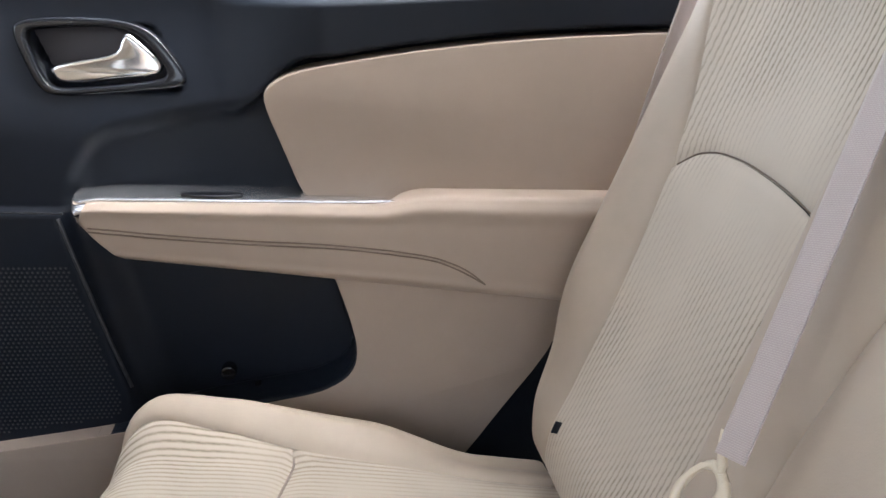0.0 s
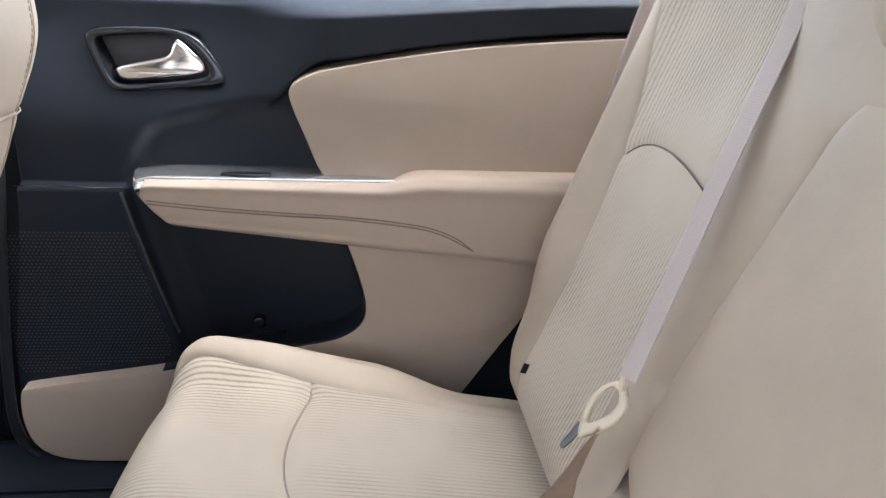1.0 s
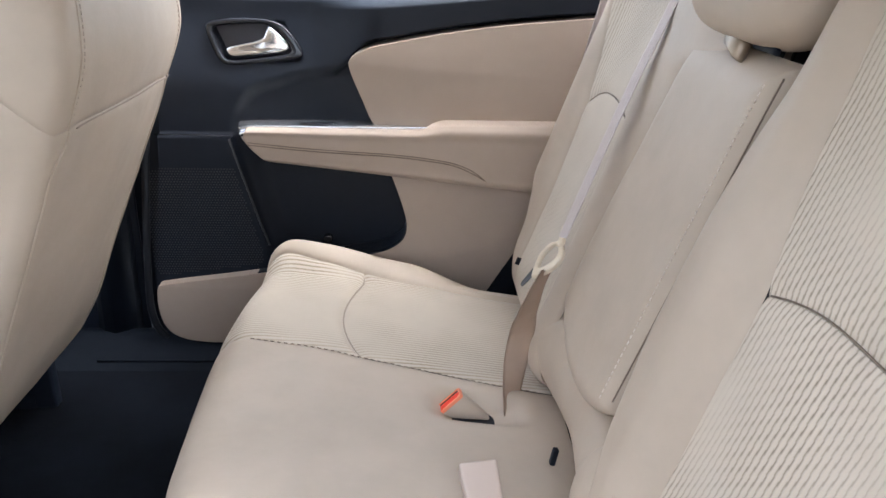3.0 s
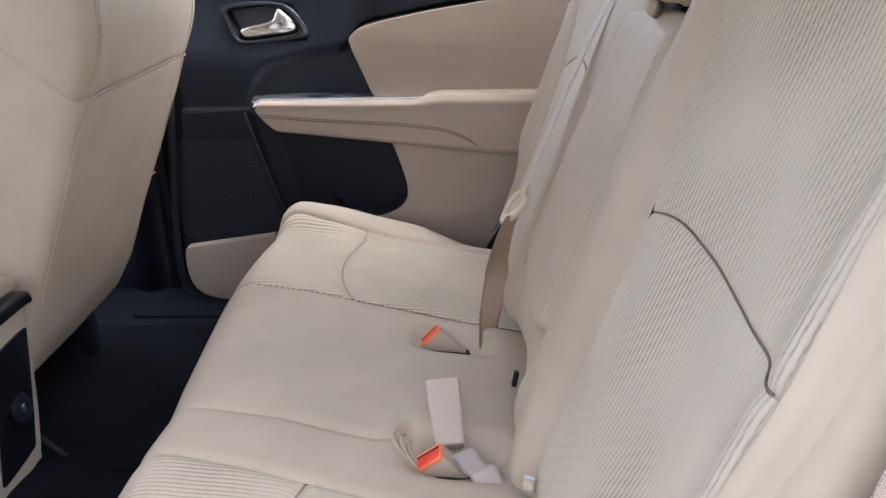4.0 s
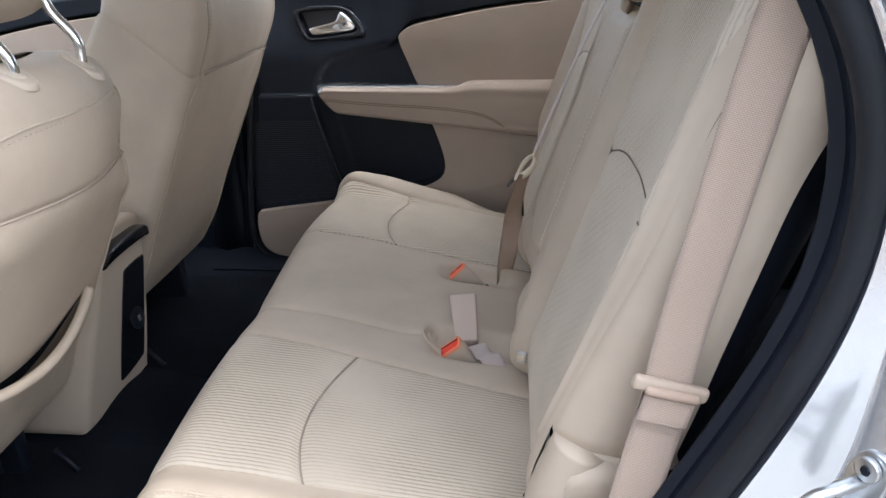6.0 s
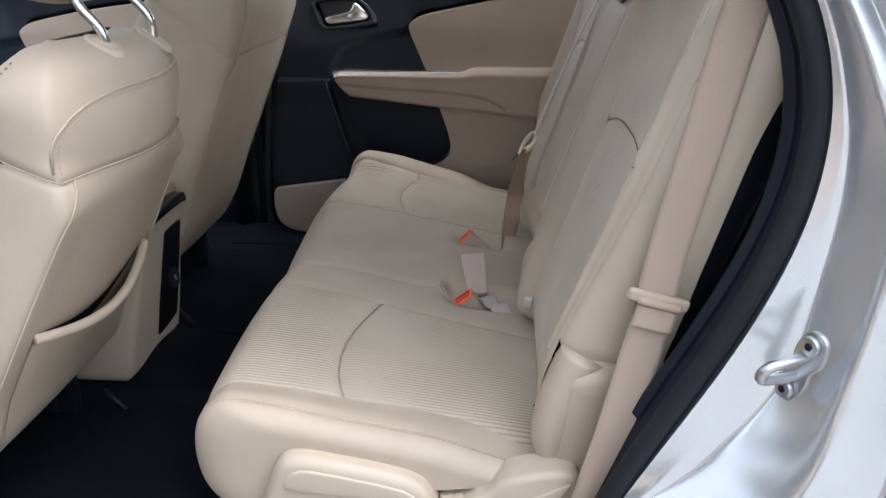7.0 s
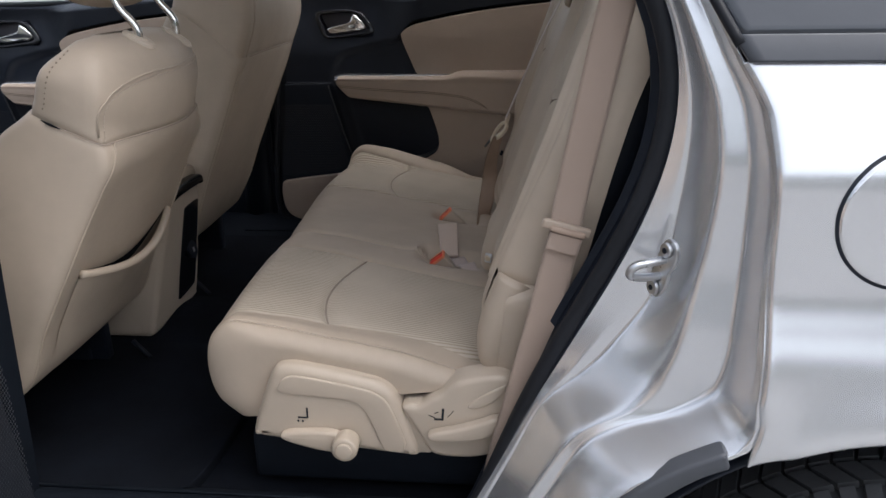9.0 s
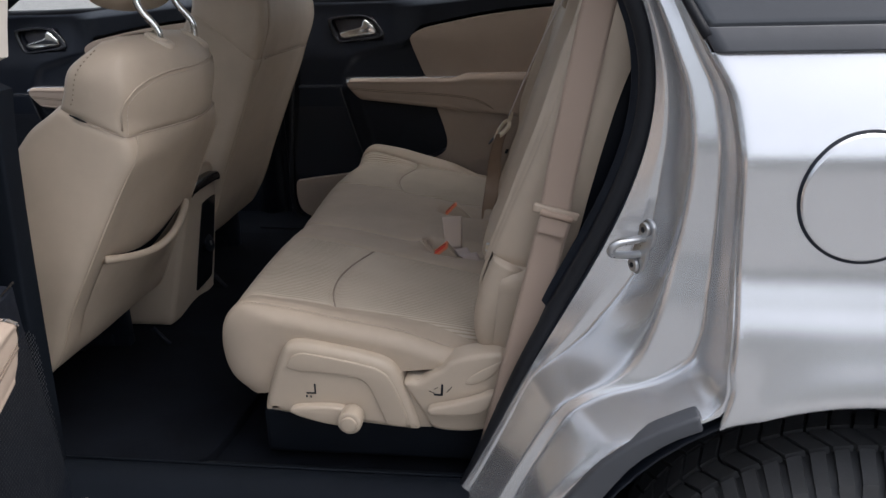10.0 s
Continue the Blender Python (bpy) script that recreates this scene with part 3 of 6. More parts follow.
    # scuffed ridge; its paler tone also paints in the highlight along the edge
    tube("panel_ridge", curve([(-0.482, 0.778, 0.930), (-0.469, 0.777, 0.882), (-0.451, 0.777, 0.819), (-0.432, 0.777, 0.753), (-0.412, 0.777, 0.690)])(np.linspace(0, 1, 30)), 0.0026, LIT_WORN_EDGE, d, "scuffed edge of the speaker panel with painted highlight", sides=8)
    for x, z in ((-0.286, 0.695), (-0.244, 0.664)):
        disc("bin_clip", 0.011, 0.02, pose(x, 0.806, z, 90, 0, 0), BLACK_GLOSS, d, "round black clip", bevel=0.003, sides=20)
    if not drop:
        tube("door_seal", rounded([(-0.655, 0.792, 1.2), (-0.648, 0.785, 1.0), (-0.672, 0.778, 0.80), (-0.688, 0.772, 0.60), (-0.69, 0.77, 0.52), (-0.67, 0.77, 0.463), (-0.61, 0.77, 0.437), (-0.5, 0.77, 0.432), (0.4, 0.77, 0.432)], 3, closed=False), 0.0085, RUBBER, d, "black rubber seal", sides=10)
    # outer shell, belt rail and pane
    plate("outer_skin", rounded([(-0.69, 1.21), (0.46, 1.225), (0.46, 0.42), (-0.69, 0.42)], 1), door_put(0.885), 0.02, PAINT, d, "silver painted skin", bevel=0.006)
    gl = link("window_glass", [(-0.60, 0.868, 1.205), (0.44, 0.868, 1.225), (0.36, 0.70, 1.585), (-0.48, 0.70, 1.60), (-0.60, 0.872, 1.205), (0.44, 0.872, 1.225), (0.36, 0.704, 1.585), (-0.48, 0.704, 1.60)],
              [[0, 1, 2, 3], [7, 6, 5, 4], [0, 4, 5, 1], [2, 6, 7, 3], [1, 5, 6, 2], [3, 7, 4, 0]], glass, d, "tinted side glass" if glass is PRIVACY else "clear side glass", shade=False)
    gl.visible_shadow = False
    for a, b in (((-0.63, 0.868, 1.2), (-0.50, 0.69, 1.60)), ((0.46, 0.868, 1.22), (0.38, 0.69, 1.59)), ((-0.50, 0.69, 1.60), (0.38, 0.69, 1.59))):
        tube("window_frame", [a, tuple(0.5 * (np.array(a) + np.array(b)) + np.array([0, 0.012, 0])), b], 0.02, BLACK, d, sides=10)
    tube("belt_rail", [(-0.66, 0.852, 1.212), (-0.1, 0.852, 1.222), (0.46, 0.852, 1.238)], 0.013, RUBBER, d, sides=10)
    return d


far_door = rear_door("door_1", "closed rear car door, black panel with tan inserts and chrome handle")
front_door = rear_door("door_2", "", glass=CLEAR)
front_door.matrix_world = pose(-1.17, 0.0, -0.02)
tagged(front_door, "closed front car door, black panel with tan armrest and chrome handle")
open_door = rear_door("door_3", "rear car door swung open, black panel with tan armrest", 0.03)
open_door.matrix_world = Matrix.Translation((-0.712, -1.002, -0.012)) @ Matrix.Rotation(radians(-72), 4, "Z") @ Matrix.Translation((0.70, 0.99, 0)) @ Matrix.Diagonal((1, -1, 1, 1))


# unseen mirrored door, added to stop light entering beside the front seat
near_front_door = copy_thing(front_door, Matrix.Translation((-1.17, 0.0, -0.02)) @ Matrix.Diagonal((1, -1, 1, 1)))
near_front_door.name = "door_4"
tagged(near_front_door, "unseen closed front car door, added to block light, black panel")


# ---- car floor, sills, roof ----
def floor_pan():
    def fn(U, V):
        x = -2.2 + 3.6 * U
        y = -0.74 + 1.48 * V
        z = 0.400 + 0.05 * np.exp(-((y - 0.03) / 0.16) ** 2) * smooth(-x, 0.45, 0.75) + 0.012 * smooth(np.abs(y), 0.66, 0.73)
        z = z + 0.0 * x
        return np.stack([x, y, z], -1)

    ob = cloth_part("floor", fn, 90, 60, CARPET, None, thick=0.02)
    return tagged(ob, "black carpet floor of the car", "floor", kind="structure")


floor_pan()


def floor_mat(y0, y1, x0, x1):
    out = rounded([(x0, y0 + 0.03), (x0 + 0.03, y0), (x1 - 0.05, y0), (x1, y0 + 0.05), (x1, y1 - 0.05), (x1 - 0.05, y1), (x0 + 0.03, y1), (x0, y1 - 0.03)], 2)
    ob = plate("floor_mat", out, lambda u, v, w: (u, v, 0.424 + w), 0.022, CARPET, None, bevel=0.004)
    return tagged(ob, "black carpet mat lying on the car floor", "floor mat", "floor mats")


floor_mat(-0.70, -0.12, -0.93, -0.41)
floor_mat(0.14, 0.70, -0.93, -0.41)


def sill(side):
    """Door sill with its scuff strip."""
    sec = [(0.66, 0.412), (0.70, 0.432), (0.735, 0.440), (0.765, 0.428), (0.785, 0.405), (0.86, 0.385), (0.885, 0.35), (0.87, 0.22), (0.80, 0.18)]
    if side > 0:
        sec = [(0.66, 0.412), (0.70, 0.432), (0.735, 0.446), (0.762, 0.462), (0.782, 0.476), (0.80, 0.47), (0.86, 0.40), (0.885, 0.35), (0.87, 0.22), (0.80, 0.18)]
    c = curve(sec)

    def fn(U, V):
        p = c(V)
        x = -0.95 + 1.12 * U
        return np.stack([x, side * p[..., 0], p[..., 1] + 0 * x], -1)

    s = tagged(cloth_part("sill", fn, 12, 40, BLACK_MATTE, None, flip=side < 0, thick=0.004), "black plastic door sill scuff panel", "door sill", kind="structure")
    for k, y in enumerate((0.705, 0.722)):
        tube("scuff_rib", [(-0.80, side * y, 0.437), (-0.30, side * y, 0.437), (0.10, side * y, 0.437)], 0.0022, BLACK_MATTE, s)
    return s


sill(-1)
sill(1)


def roof():
    def fn(U, V):
        x = -1.05 + 2.5 * U
        y = -0.64 + 1.28 * V
        z = 1.70 - 0.10 * (np.abs(y) / 0.64) ** 3 - 0.04 * ((x - 0.1) / 1.3) ** 2
        return np.stack([x, y, z], -1)

    r = tagged(cloth_part("ceiling", fn, 30, 30, HEADLINER, None, thick=0.04), "beige fabric headliner under the silver roof", "car roof", kind="structure")
    return r


roof()


def pillar(name, pts, r, mat, label):
    ob = tube(name, pts, r, mat, None, sides=12)
    return tagged(ob, label, "car pillar", kind="structure")


pillar("pillar_near", [(-0.74, -0.80, 0.40), (-0.73, -0.80, 0.95), (-0.70, -0.77, 1.25), (-0.62, -0.66, 1.62)], 0.045, BLACK, "black trimmed centre pillar of the car")
pillar("pillar_far", [(-0.78, 0.82, 0.40), (-0.77, 0.83, 0.95), (-0.74, 0.80, 1.25), (-0.66, 0.68, 1.62)], 0.05, BLACK, "black trimmed centre pillar of the car")
def pillar_trim(side, x0, x1):
    out = rounded([(x0, 0.38), (x1, 0.38), (x1, 1.0), (x1 + 0.03, 1.22), (x0 + 0.05, 1.22), (x0, 1.0)], 1)
    ob = plate("pillar_trim", out, lambda u, v, w: (u, side * (0.865 - 0.06 * smooth(v, 1.0, 1.25) - w), v), 0.02, BLACK, None, bevel=0.006)
    return tagged(ob, "black plastic trim of the centre pillar", "car pillar", kind="structure")


pillar_trim(1, -1.02, -0.62)


def near_pillar_trim():
    """Rear edge of the centre pillar beside the open door: dark below, pale above the belt line."""
    low = rounded([(-0.86, 0.44), (-0.692, 0.42), (-0.686, 0.47), (-0.676, 0.66), (-0.662, 0.90), (-0.648, 1.07), (-0.633, 1.167), (-0.86, 1.167)], 1)
    ob = plate("pillar_trim", low, lambda u, v, w: (u, -0.752 - w, v), 0.04, BLACK_MATTE, None, bevel=0.006)
    tagged(ob, "black lower trim of the centre pillar", "car pillar", kind="structure")
    up = rounded([(-0.86, 1.170), (-0.633, 1.170), (-0.630, 1.26), (-0.618, 1.42), (-0.60, 1.58), (-0.80, 1.58), (-0.85, 1.30)], 1)
    ob = plate("pillar_trim", up, lambda u, v, w: (u, -0.752 + 0.28 * max(0.0, v - 1.20) - w, v), 0.04, HEADLINER, None, bevel=0.006)
    tagged(ob, "pale upper trim of the centre pillar", "car pillar", kind="structure")


near_pillar_trim()
pillar("pillar_front", [(-2.0, 0.78, 1.05), (-1.45, 0.72, 1.38), (-1.0, 0.64, 1.62)], 0.04, BLACK, "black windscreen pillar of the car")


def cargo_walls():
    """Plain trim that closes the load space behind the bench."""
    side = rounded([(0.34, 0.40), (1.46, 0.40), (1.46, 1.22), (0.50, 1.22), (0.34, 1.0)], 1)
    w = plate("wall_side", side, lambda u, v, q: (u, 0.70 - q, v), 0.02, BLACK_MATTE, None, bevel=0.004)
    tagged(w, "black plastic trim wall of the load space", "car trim", kind="structure")
    rear = rounded([(-0.66, 0.40), (0.68, 0.40), (0.66, 1.12), (-0.64, 1.12)], 1)
    w = plate("wall_rear", rear, lambda u, v, q: (1.43 - q, u, v), 0.02, BLACK_MATTE, None, bevel=0.004)
    tagged(w, "black plastic trim inside the tailgate", "car trim", kind="structure")
    # unseen dark panes, added to keep side and rear light out of the cabin
    pane = rounded([(0.50, 1.225), (1.44, 1.225), (1.30, 1.58), (0.42, 1.60)], 1)
    w = plate("dark_pane_far", pane, lambda u, v, q: (u, 0.868 - 0.47 * (v - 1.22) - q, v), 0.004, TINTED, None, bevel=0.001)
    tagged(w, "unseen dark pane, added to shut out light from the far side", "car window", kind="structure")
    pane = rounded([(-0.64, 1.10), (0.66, 1.10), (0.60, 1.62), (-0.58, 1.62)], 1)
    w = plate("dark_pane_rear", pane, lambda u, v, q: (1.47 - 0.25 * (v - 1.1) - q, u, v), 0.004, TINTED, None, bevel=0.001)
    tagged(w, "unseen dark pane, added to shut out light from the rear", "car window", kind="structure")


cargo_walls()


def front_wall():
    """Plain dark dashboard and bulkhead, unseen, added to cut light from the front."""
    sec = rounded([(-2.16, 0.40), (-1.98, 0.42), (-1.92, 0.70), (-1.86, 0.92), (-1.90, 1.00), (-2.02, 1.05), (-2.22, 1.06), (-2.24, 0.40)], 2)
    w = plate("wall_front", sec, lambda u, v, q: (u, 0.74 + q, v), 1.48, BLACK_MATTE, None, bevel=0.004)
    tagged(w, "unseen black dashboard wall, added to cut light from the front", "car trim", kind="structure")


front_wall()


# ---- rear bench ----
PROF = curve([(-0.340, 0.545), (-0.374, 0.580), (-0.387, 0.632), (-0.378, 0.682), (-0.346, 0.714), (-0.275, 0.713), (-0.175, 0.697), (-0.08, 0.684), (0.03, 0.668), (0.14, 0.652)])
_a = np.linspace(0, 1, 600)
_px = PROF(_a)[:, 0]
_start = int(np.argmin(_px))


def a_of(x):
    """The cushion's parameter where its top passes x."""
    return np.interp(x, _px[_start:], _a[_start:])


NOSE = table([(-0.66, 0.0), (-0.60, 0.002), (-0.54, 0.013), (-0.45, 0.020), (-0.30, 0.026), (-0.18, 0.025), (-0.07, 0.019), (0.0, 0.026), (0.12, 0.034), (0.28, 0.040), (0.42, 0.036), (0.54, 0.022), (0.60, 0.008), (0.66, 0.0)])


def cushion(a, y):
    p = PROF(a)
    top = smooth(p[..., 1], 0.60, 0.70)
    fade = 1 - 0.75 * smooth(p[..., 0], -0.33, 0.05)
    lift = (0.046 * smooth(y, 0.56, 0.625) - 0.016 * smooth(y, 0.622, 0.652)) * top * fade + 0.013 * smooth(-y, 0.545, 0.595) * top * fade - 0.030 * smooth(y, 0.575, 0.63) * smooth(p[..., 0], -0.10, 0.06)
    sag = -0.020 * smooth(-y, 0.54, 0.60) * smooth(p[..., 0], -0.06, 0.10)
    dip = -0.006 * np.exp(-((y - 0.1) / 0.16) ** 2) * top
    x = p[..., 0]
    pit = -0.038 * np.exp(-(((x - 0.015) / 0.062) ** 4 + ((y + 0.128) / 0.046) ** 4)) - 0.034 * np.exp(-(((x - 0.010) / 0.062) ** 4 + ((y - 0.180) / 0.034) ** 4))
    fold = 0.006 * np.exp(-(((x + 0.075) / 0.016) ** 2 + ((y + 0.112) / 0.03) ** 2)) - 0.006 * np.exp(-(((x + 0.052) / 0.010) ** 2 + ((y + 0.105) / 0.035) ** 2))
    nose = NOSE(y) * (1 - smooth(x, -0.36, -0.20))
    return np.stack([x - nose, y + 0 * x, p[..., 1] + lift + sag + dip + (pit + fold) * top], -1)


def strip_between(a0, a1, ya, yb):
    """The part of the cushion between two parameters and two edges y(x)."""
    def fn(U, V):
        aa0, aa1 = a0, a1
        a = aa0 + (aa1 - aa0) * U
        x = PROF(a)[..., 0]
        y = ya(x) + (yb(x) - ya(x)) * V
        return cushion(a, y)

    return fn


def insert_part(front, ya, yb, xs):
    """Cloth in front of, or behind, the curved seam x = xs(y)."""
    def fn(U, V):
        x0 = np.full_like(U, -0.18)
        y = ya(x0) + (yb(x0) - ya(x0)) * V
        for _ in range(3):
            s = a_of(xs(y))
            a = U * s if front else s + (1.0 - s) * U
            x = PROF(a)[..., 0]
            y = ya(x) + (yb(x) - ya(x)) * V
        return cushion(a, y)

    return fn


def const(v):
    return lambda x: np.full_like(np.asarray(x, float), v)


def end_cap(y0, out, sign):
    """The side of a cushion: rounded over and closed to its middle."""
    def fn(U, V):
        rim = cushion(U, np.full_like(U, y0))
        mid = np.array([-0.11, y0, 0.605])
        k = V**1.6
        p = rim + (mid - rim) * k[..., None]
        p[..., 1] = y0 + sign * out * np.sqrt(np.clip(1 - (1 - np.clip(k / 0.30, 0, 1)) ** 2, 0, 1))
        p[..., 2] = np.maximum(p[..., 2], 0.548)
        return p

    return fn


far_in = table([(-0.38, 0.318), (-0.177, 0.284), (0.05, 0.248), (0.14, 0.24)])
far_out = table([(-0.38, 0.604), (-0.18, 0.584), (-0.05, 0.577), (0.05, 0.568), (0.14, 0.565)])
near_in = table([(-0.38, -0.178), (-0.175, -0.217), (0.08, -0.262), (0.14, -0.27)])
near_out = table([(-0.38, -0.548), (-0.18, -0.548), (0.0, -0.556), (0.09, -0.578), (0.14, -0.585)])
split = table([(-0.38, -0.083), (-0.22, -0.094), (-0.09, -0.116), (0.14, -0.13)])


def arc_far(y):
    t = (np.asarray(y) - 0.285) / 0.283
    return -0.178 - 0.012 * t - 0.13 * np.clip(t, 0, 1) * (1 - np.clip(t, 0, 1)) * (1.25 - 0.5 * t)


def arc_near(y):
    t = (np.asarray(y) + 0.548) / 0.331
    return -0.178 - 0.13 * np.clip(t, 0, 1) * (1 - np.clip(t, 0, 1)) * (1.25 - 0.5 * t) + 0.004 * t


def core(parent, y0, y1):
    out = rounded([(-0.345, 0.55), (-0.365, 0.63), (-0.33, 0.69), (-0.17, 0.672), (0.12, 0.625), (0.12, 0.55)], 1)
    plate("cushion_pan", out, lambda u, v, w: (u, max(y0, y1) + w, v), abs(y1 - y0), BLACK, parent, "dark seat pan", bevel=0.004)


def back_profile(shift):
    return curve([(0.155 + shift, 0.655), (0.112 + shift, 0.685), (0.110 + shift, 0.725), (0.135 + shift, 0.80), (0.170 + shift, 0.90), (0.222 + shift, 1.05), (0.276 + shift, 1.205),
                  (0.318 + shift, 1.32), (0.350 + shift, 1.362), (0.395 + shift, 1.365), (0.435 + shift, 1.33)])


BP = back_profile(0.0)
_bz = BP(_a)[:, 1]
_btop = int(np.argmax(_bz))


def b_of(z):
    return np.interp(z, _bz[2:_btop], _a[2:_btop])


def back(b, y):
    p = BP(b)
    on = smooth(p[..., 1], 0.80, 0.92) * (1 - 0.3 * smooth(p[..., 1], 1.22, 1.36))
    bulge = 0.026 * np.exp(-((y + 0.585) / 0.040) ** 2) * np.maximum(on, smooth(p[..., 1], 0.69, 0.80) * (p[..., 1] < 1.0)) + 0.026 * np.exp(-((y - 0.635) / 0.045) ** 2) * on
    hollow = 0.010 * np.exp(-((y + 0.39) / 0.11) ** 2) * on + 0.010 * np.exp(-((y - 0.47) / 0.09) ** 2) * on
    return np.stack([p[..., 0] - bulge + hollow, y + 0 * p[..., 0], p[..., 1]], -1)


def back_strip(z0, z1, ya, yb):
    def fn(U, V):
        b = b_of(z0) + ((b_of(z1) if z1 < 1.3 else 1.0) - b_of(z0)) * U
        z = BP(b)[..., 1]
        y = ya(z) + (yb(z) - ya(z)) * V
        return back(b, y)

    return fn


def back_insert(lower, ya, yb, zs, z0=0.668):
    def fn(U, V):
        y = ya(np.full_like(U, 1.05)) + (yb(np.full_like(U, 1.05)) - ya(np.full_like(U, 1.05))) * V
        for _ in range(3):
            s = b_of(zs(y))
            b = b_of(z0) + (s - b_of(z0)) * U if lower else s + (0.86 - s) * U
            z = BP(b)[..., 1]
            y = ya(z) + (yb(z) - ya(z)) * V
        return back(b, y)

    return fn


def rear_seat_near():
    s = thing("rear_seat", "beige rear seat with ribbed cloth inserts, vinyl bolsters and folded levers", "car seat", "rear seats")
    core(s, -0.10, -0.60)
    cloth_part("cushion_inner_strip", strip_between(0, 1, near_in, split), 120, 36, VINYL, s, "smooth beige vinyl", sink=0.006, width=0.007, edges="bt", flip=False, wrinkle=0.0007)
    cloth_part("cushion_front_insert", insert_part(True, near_out, near_in, arc_near), 80, 90, CLOTH, s, "ribbed beige cloth", sink=0.006, width=0.008, edges="rbt")
    cloth_part("cushion_rear_insert", insert_part(False, near_out, near_in, arc_near), 80, 90, CLOTH, s, "ribbed beige cloth", sink=0.005, width=0.008, edges="lbt", deep="l")
    cloth_part("cushion_bolster", strip_between(0, 1, const(-0.607), near_out), 100, 18, VINYL, s, "smooth beige vinyl", sink=0.001, width=0.004, edges="b")
    cloth_part("cushion_side", end_cap(-0.607, 0.034, -1), 110, 40, VINYL, s, "smooth beige vinyl side", sink=0.001, width=0.004, edges="b", flip=True, wrinkle=0.0008)
    stitches("cushion_stitching", [tuple(cushion(a, np.array(-0.6105)) + np.array([0, -0.004, 0.001])) for a in np.linspace(0.30, 0.93, 14)], STITCH, s, 0.0045, 0.003, 0.0007)
    tube("cushion_welt", [tuple(cushion(a, np.array(-0.607)) + np.array([0, 0.0005, -0.0008])) for a in np.linspace(0.20, 0.62, 50)], list(0.0021 * np.sin(np.linspace(0.1, 3.0, 50)) ** 0.5), VINYL, s, sides=6)
    tube("cushion_seam", [tuple(cushion(a_of(arc_near(y)), y) + np.array([0, 0, -0.0065])) for y in np.linspace(-0.545, -0.22, 40)], 0.0016, TAN_THREAD, s, sides=5)
    for k in range(3):
        fold = [(-0.070 + 0.010 * k, -0.098 + 0.004 * k), (-0.074 + 0.010 * k, -0.116), (-0.064 + 0.011 * k, -0.138), (-0.048 + 0.010 * k, -0.148 - 0.003 * k)]
        tube("cushion_fold", [tuple(cushion(a_of(x), np.array(y)) + np.array([0, 0, -0.0005])) for x, y in curve(fold)(np.linspace(0, 1, 16))], list(0.0032 * np.sin(np.linspace(0.15, 3.0, 16)) + 0.0004), VINYL, s, "loose fold of vinyl", sides=8)
    # backrest
    bi = table([(0.66, -0.240), (0.937, -0.219), (1.045, -0.210), (1.124, -0.186), (1.24, -0.165), (1.37, -0.15)])
    bo = table([(0.66, -0.572), (0.80, -0.582), (0.93, -0.594), (1.0, -0.598), (1.07, -0.602), (1.13, -0.600), (1.186, -0.597), (1.223, -0.601), (1.266, -0.618), (1.37, -0.63)])
    edge = table([(0.66, -0.165), (0.74, -0.155), (0.78, -0.125), (0.82, -0.102), (0.87, -0.088), (0.93, -0.076), (1.0, -0.072), (1.08, -0.074), (1.15, -0.086), (1.21, -0.105), (1.37, -0.12)])
    arc = table([(-0.605, 1.070), (-0.55, 1.059), (-0.50, 1.053), (-0.44, 1.053), (-0.36, 1.057), (-0.28, 1.058), (-0.245, 1.052), (-0.205, 1.040)])

    def inner_strip(U, V):
        """Smooth strip that swells towards the seat split and turns back into it."""
        b = b_of(0.668) + (1.0 - b_of(0.668)) * U
        z = BP(b)[..., 1]
        face = np.clip(V / 0.8, 0, 1)
        turn = np.clip((V - 0.8) / 0.2, 0, 1)
        q = back(b, bi(z) + (edge(z) - bi(z)) * face)
        swell = 0.022 * smooth(face, 0.0, 0.65) * smooth(z, 0.665, 0.77)
        swell = swell + 0.032 * smooth(0.765 - z, 0.0, 0.10) * smooth(face, 0.0, 0.45)
        q[..., 0] += -swell + 0.008 * smooth(face, 0.86, 1.0) + 0.060 * turn
        q[..., 1] += 0.006 * np.sin(0.5 * np.pi * turn)
        return q

    cloth_part("backrest_inner_strip", inner_strip, 110, 44, VINYL, s, "smooth beige vinyl", sink=0.0015, width=0.006, edges="b", flip=False, wrinkle=0.0007)
    cloth_part("backrest_lower_insert", back_insert(True, bo, bi, arc), 90, 90, CLOTH_BACK, s, "ribbed beige cloth", sink=0.003, width=0.008, edges="rb")
    cloth_part("backrest_upper_insert", back_insert(False, bo, bi, arc), 70, 90, CLOTH_BACK, s, "ribbed beige cloth", sink=0.004, width=0.010, edges="lb")
    tube("backrest_seam", [tuple(back(b_of(arc(y)), y) + np.array([0.0030, 0, 0.001])) for y in np.linspace(-0.588, -0.215, 50)], 0.0010, SEAM_TAN, s, sides=5)
    welt = table([(0.66, -0.600), (0.815, -0.601), (0.90, -0.607), (0.95, -0.612), (1.0, -0.618), (1.05, -0.623), (1.14, -0.624), (1.18, -0.626), (1.21, -0.631), (1.37, -0.64)])
    def bolster(U, V):
        p = back_strip(0.815, 1.37, welt, lambda z: bo(z) + 0.004)(U, V)
        p[..., 0] -= 0.0035 * smooth(V, 0.45, 0.9) * (1 - 0.6 * smooth(V, 0.92, 1.0))
        return p

    cloth_part("backrest_bolster", bolster, 100, 24, VINYL, s, "smooth beige vinyl", sink=0.001, width=0.004, edges="b")

    fan = table([(0.80, 1.05), (0.90, 0.95), (0.974, 0.84), (1.05, 0.74), (1.11, 0.70), (1.17, 0.69), (1.30, 0.78)])

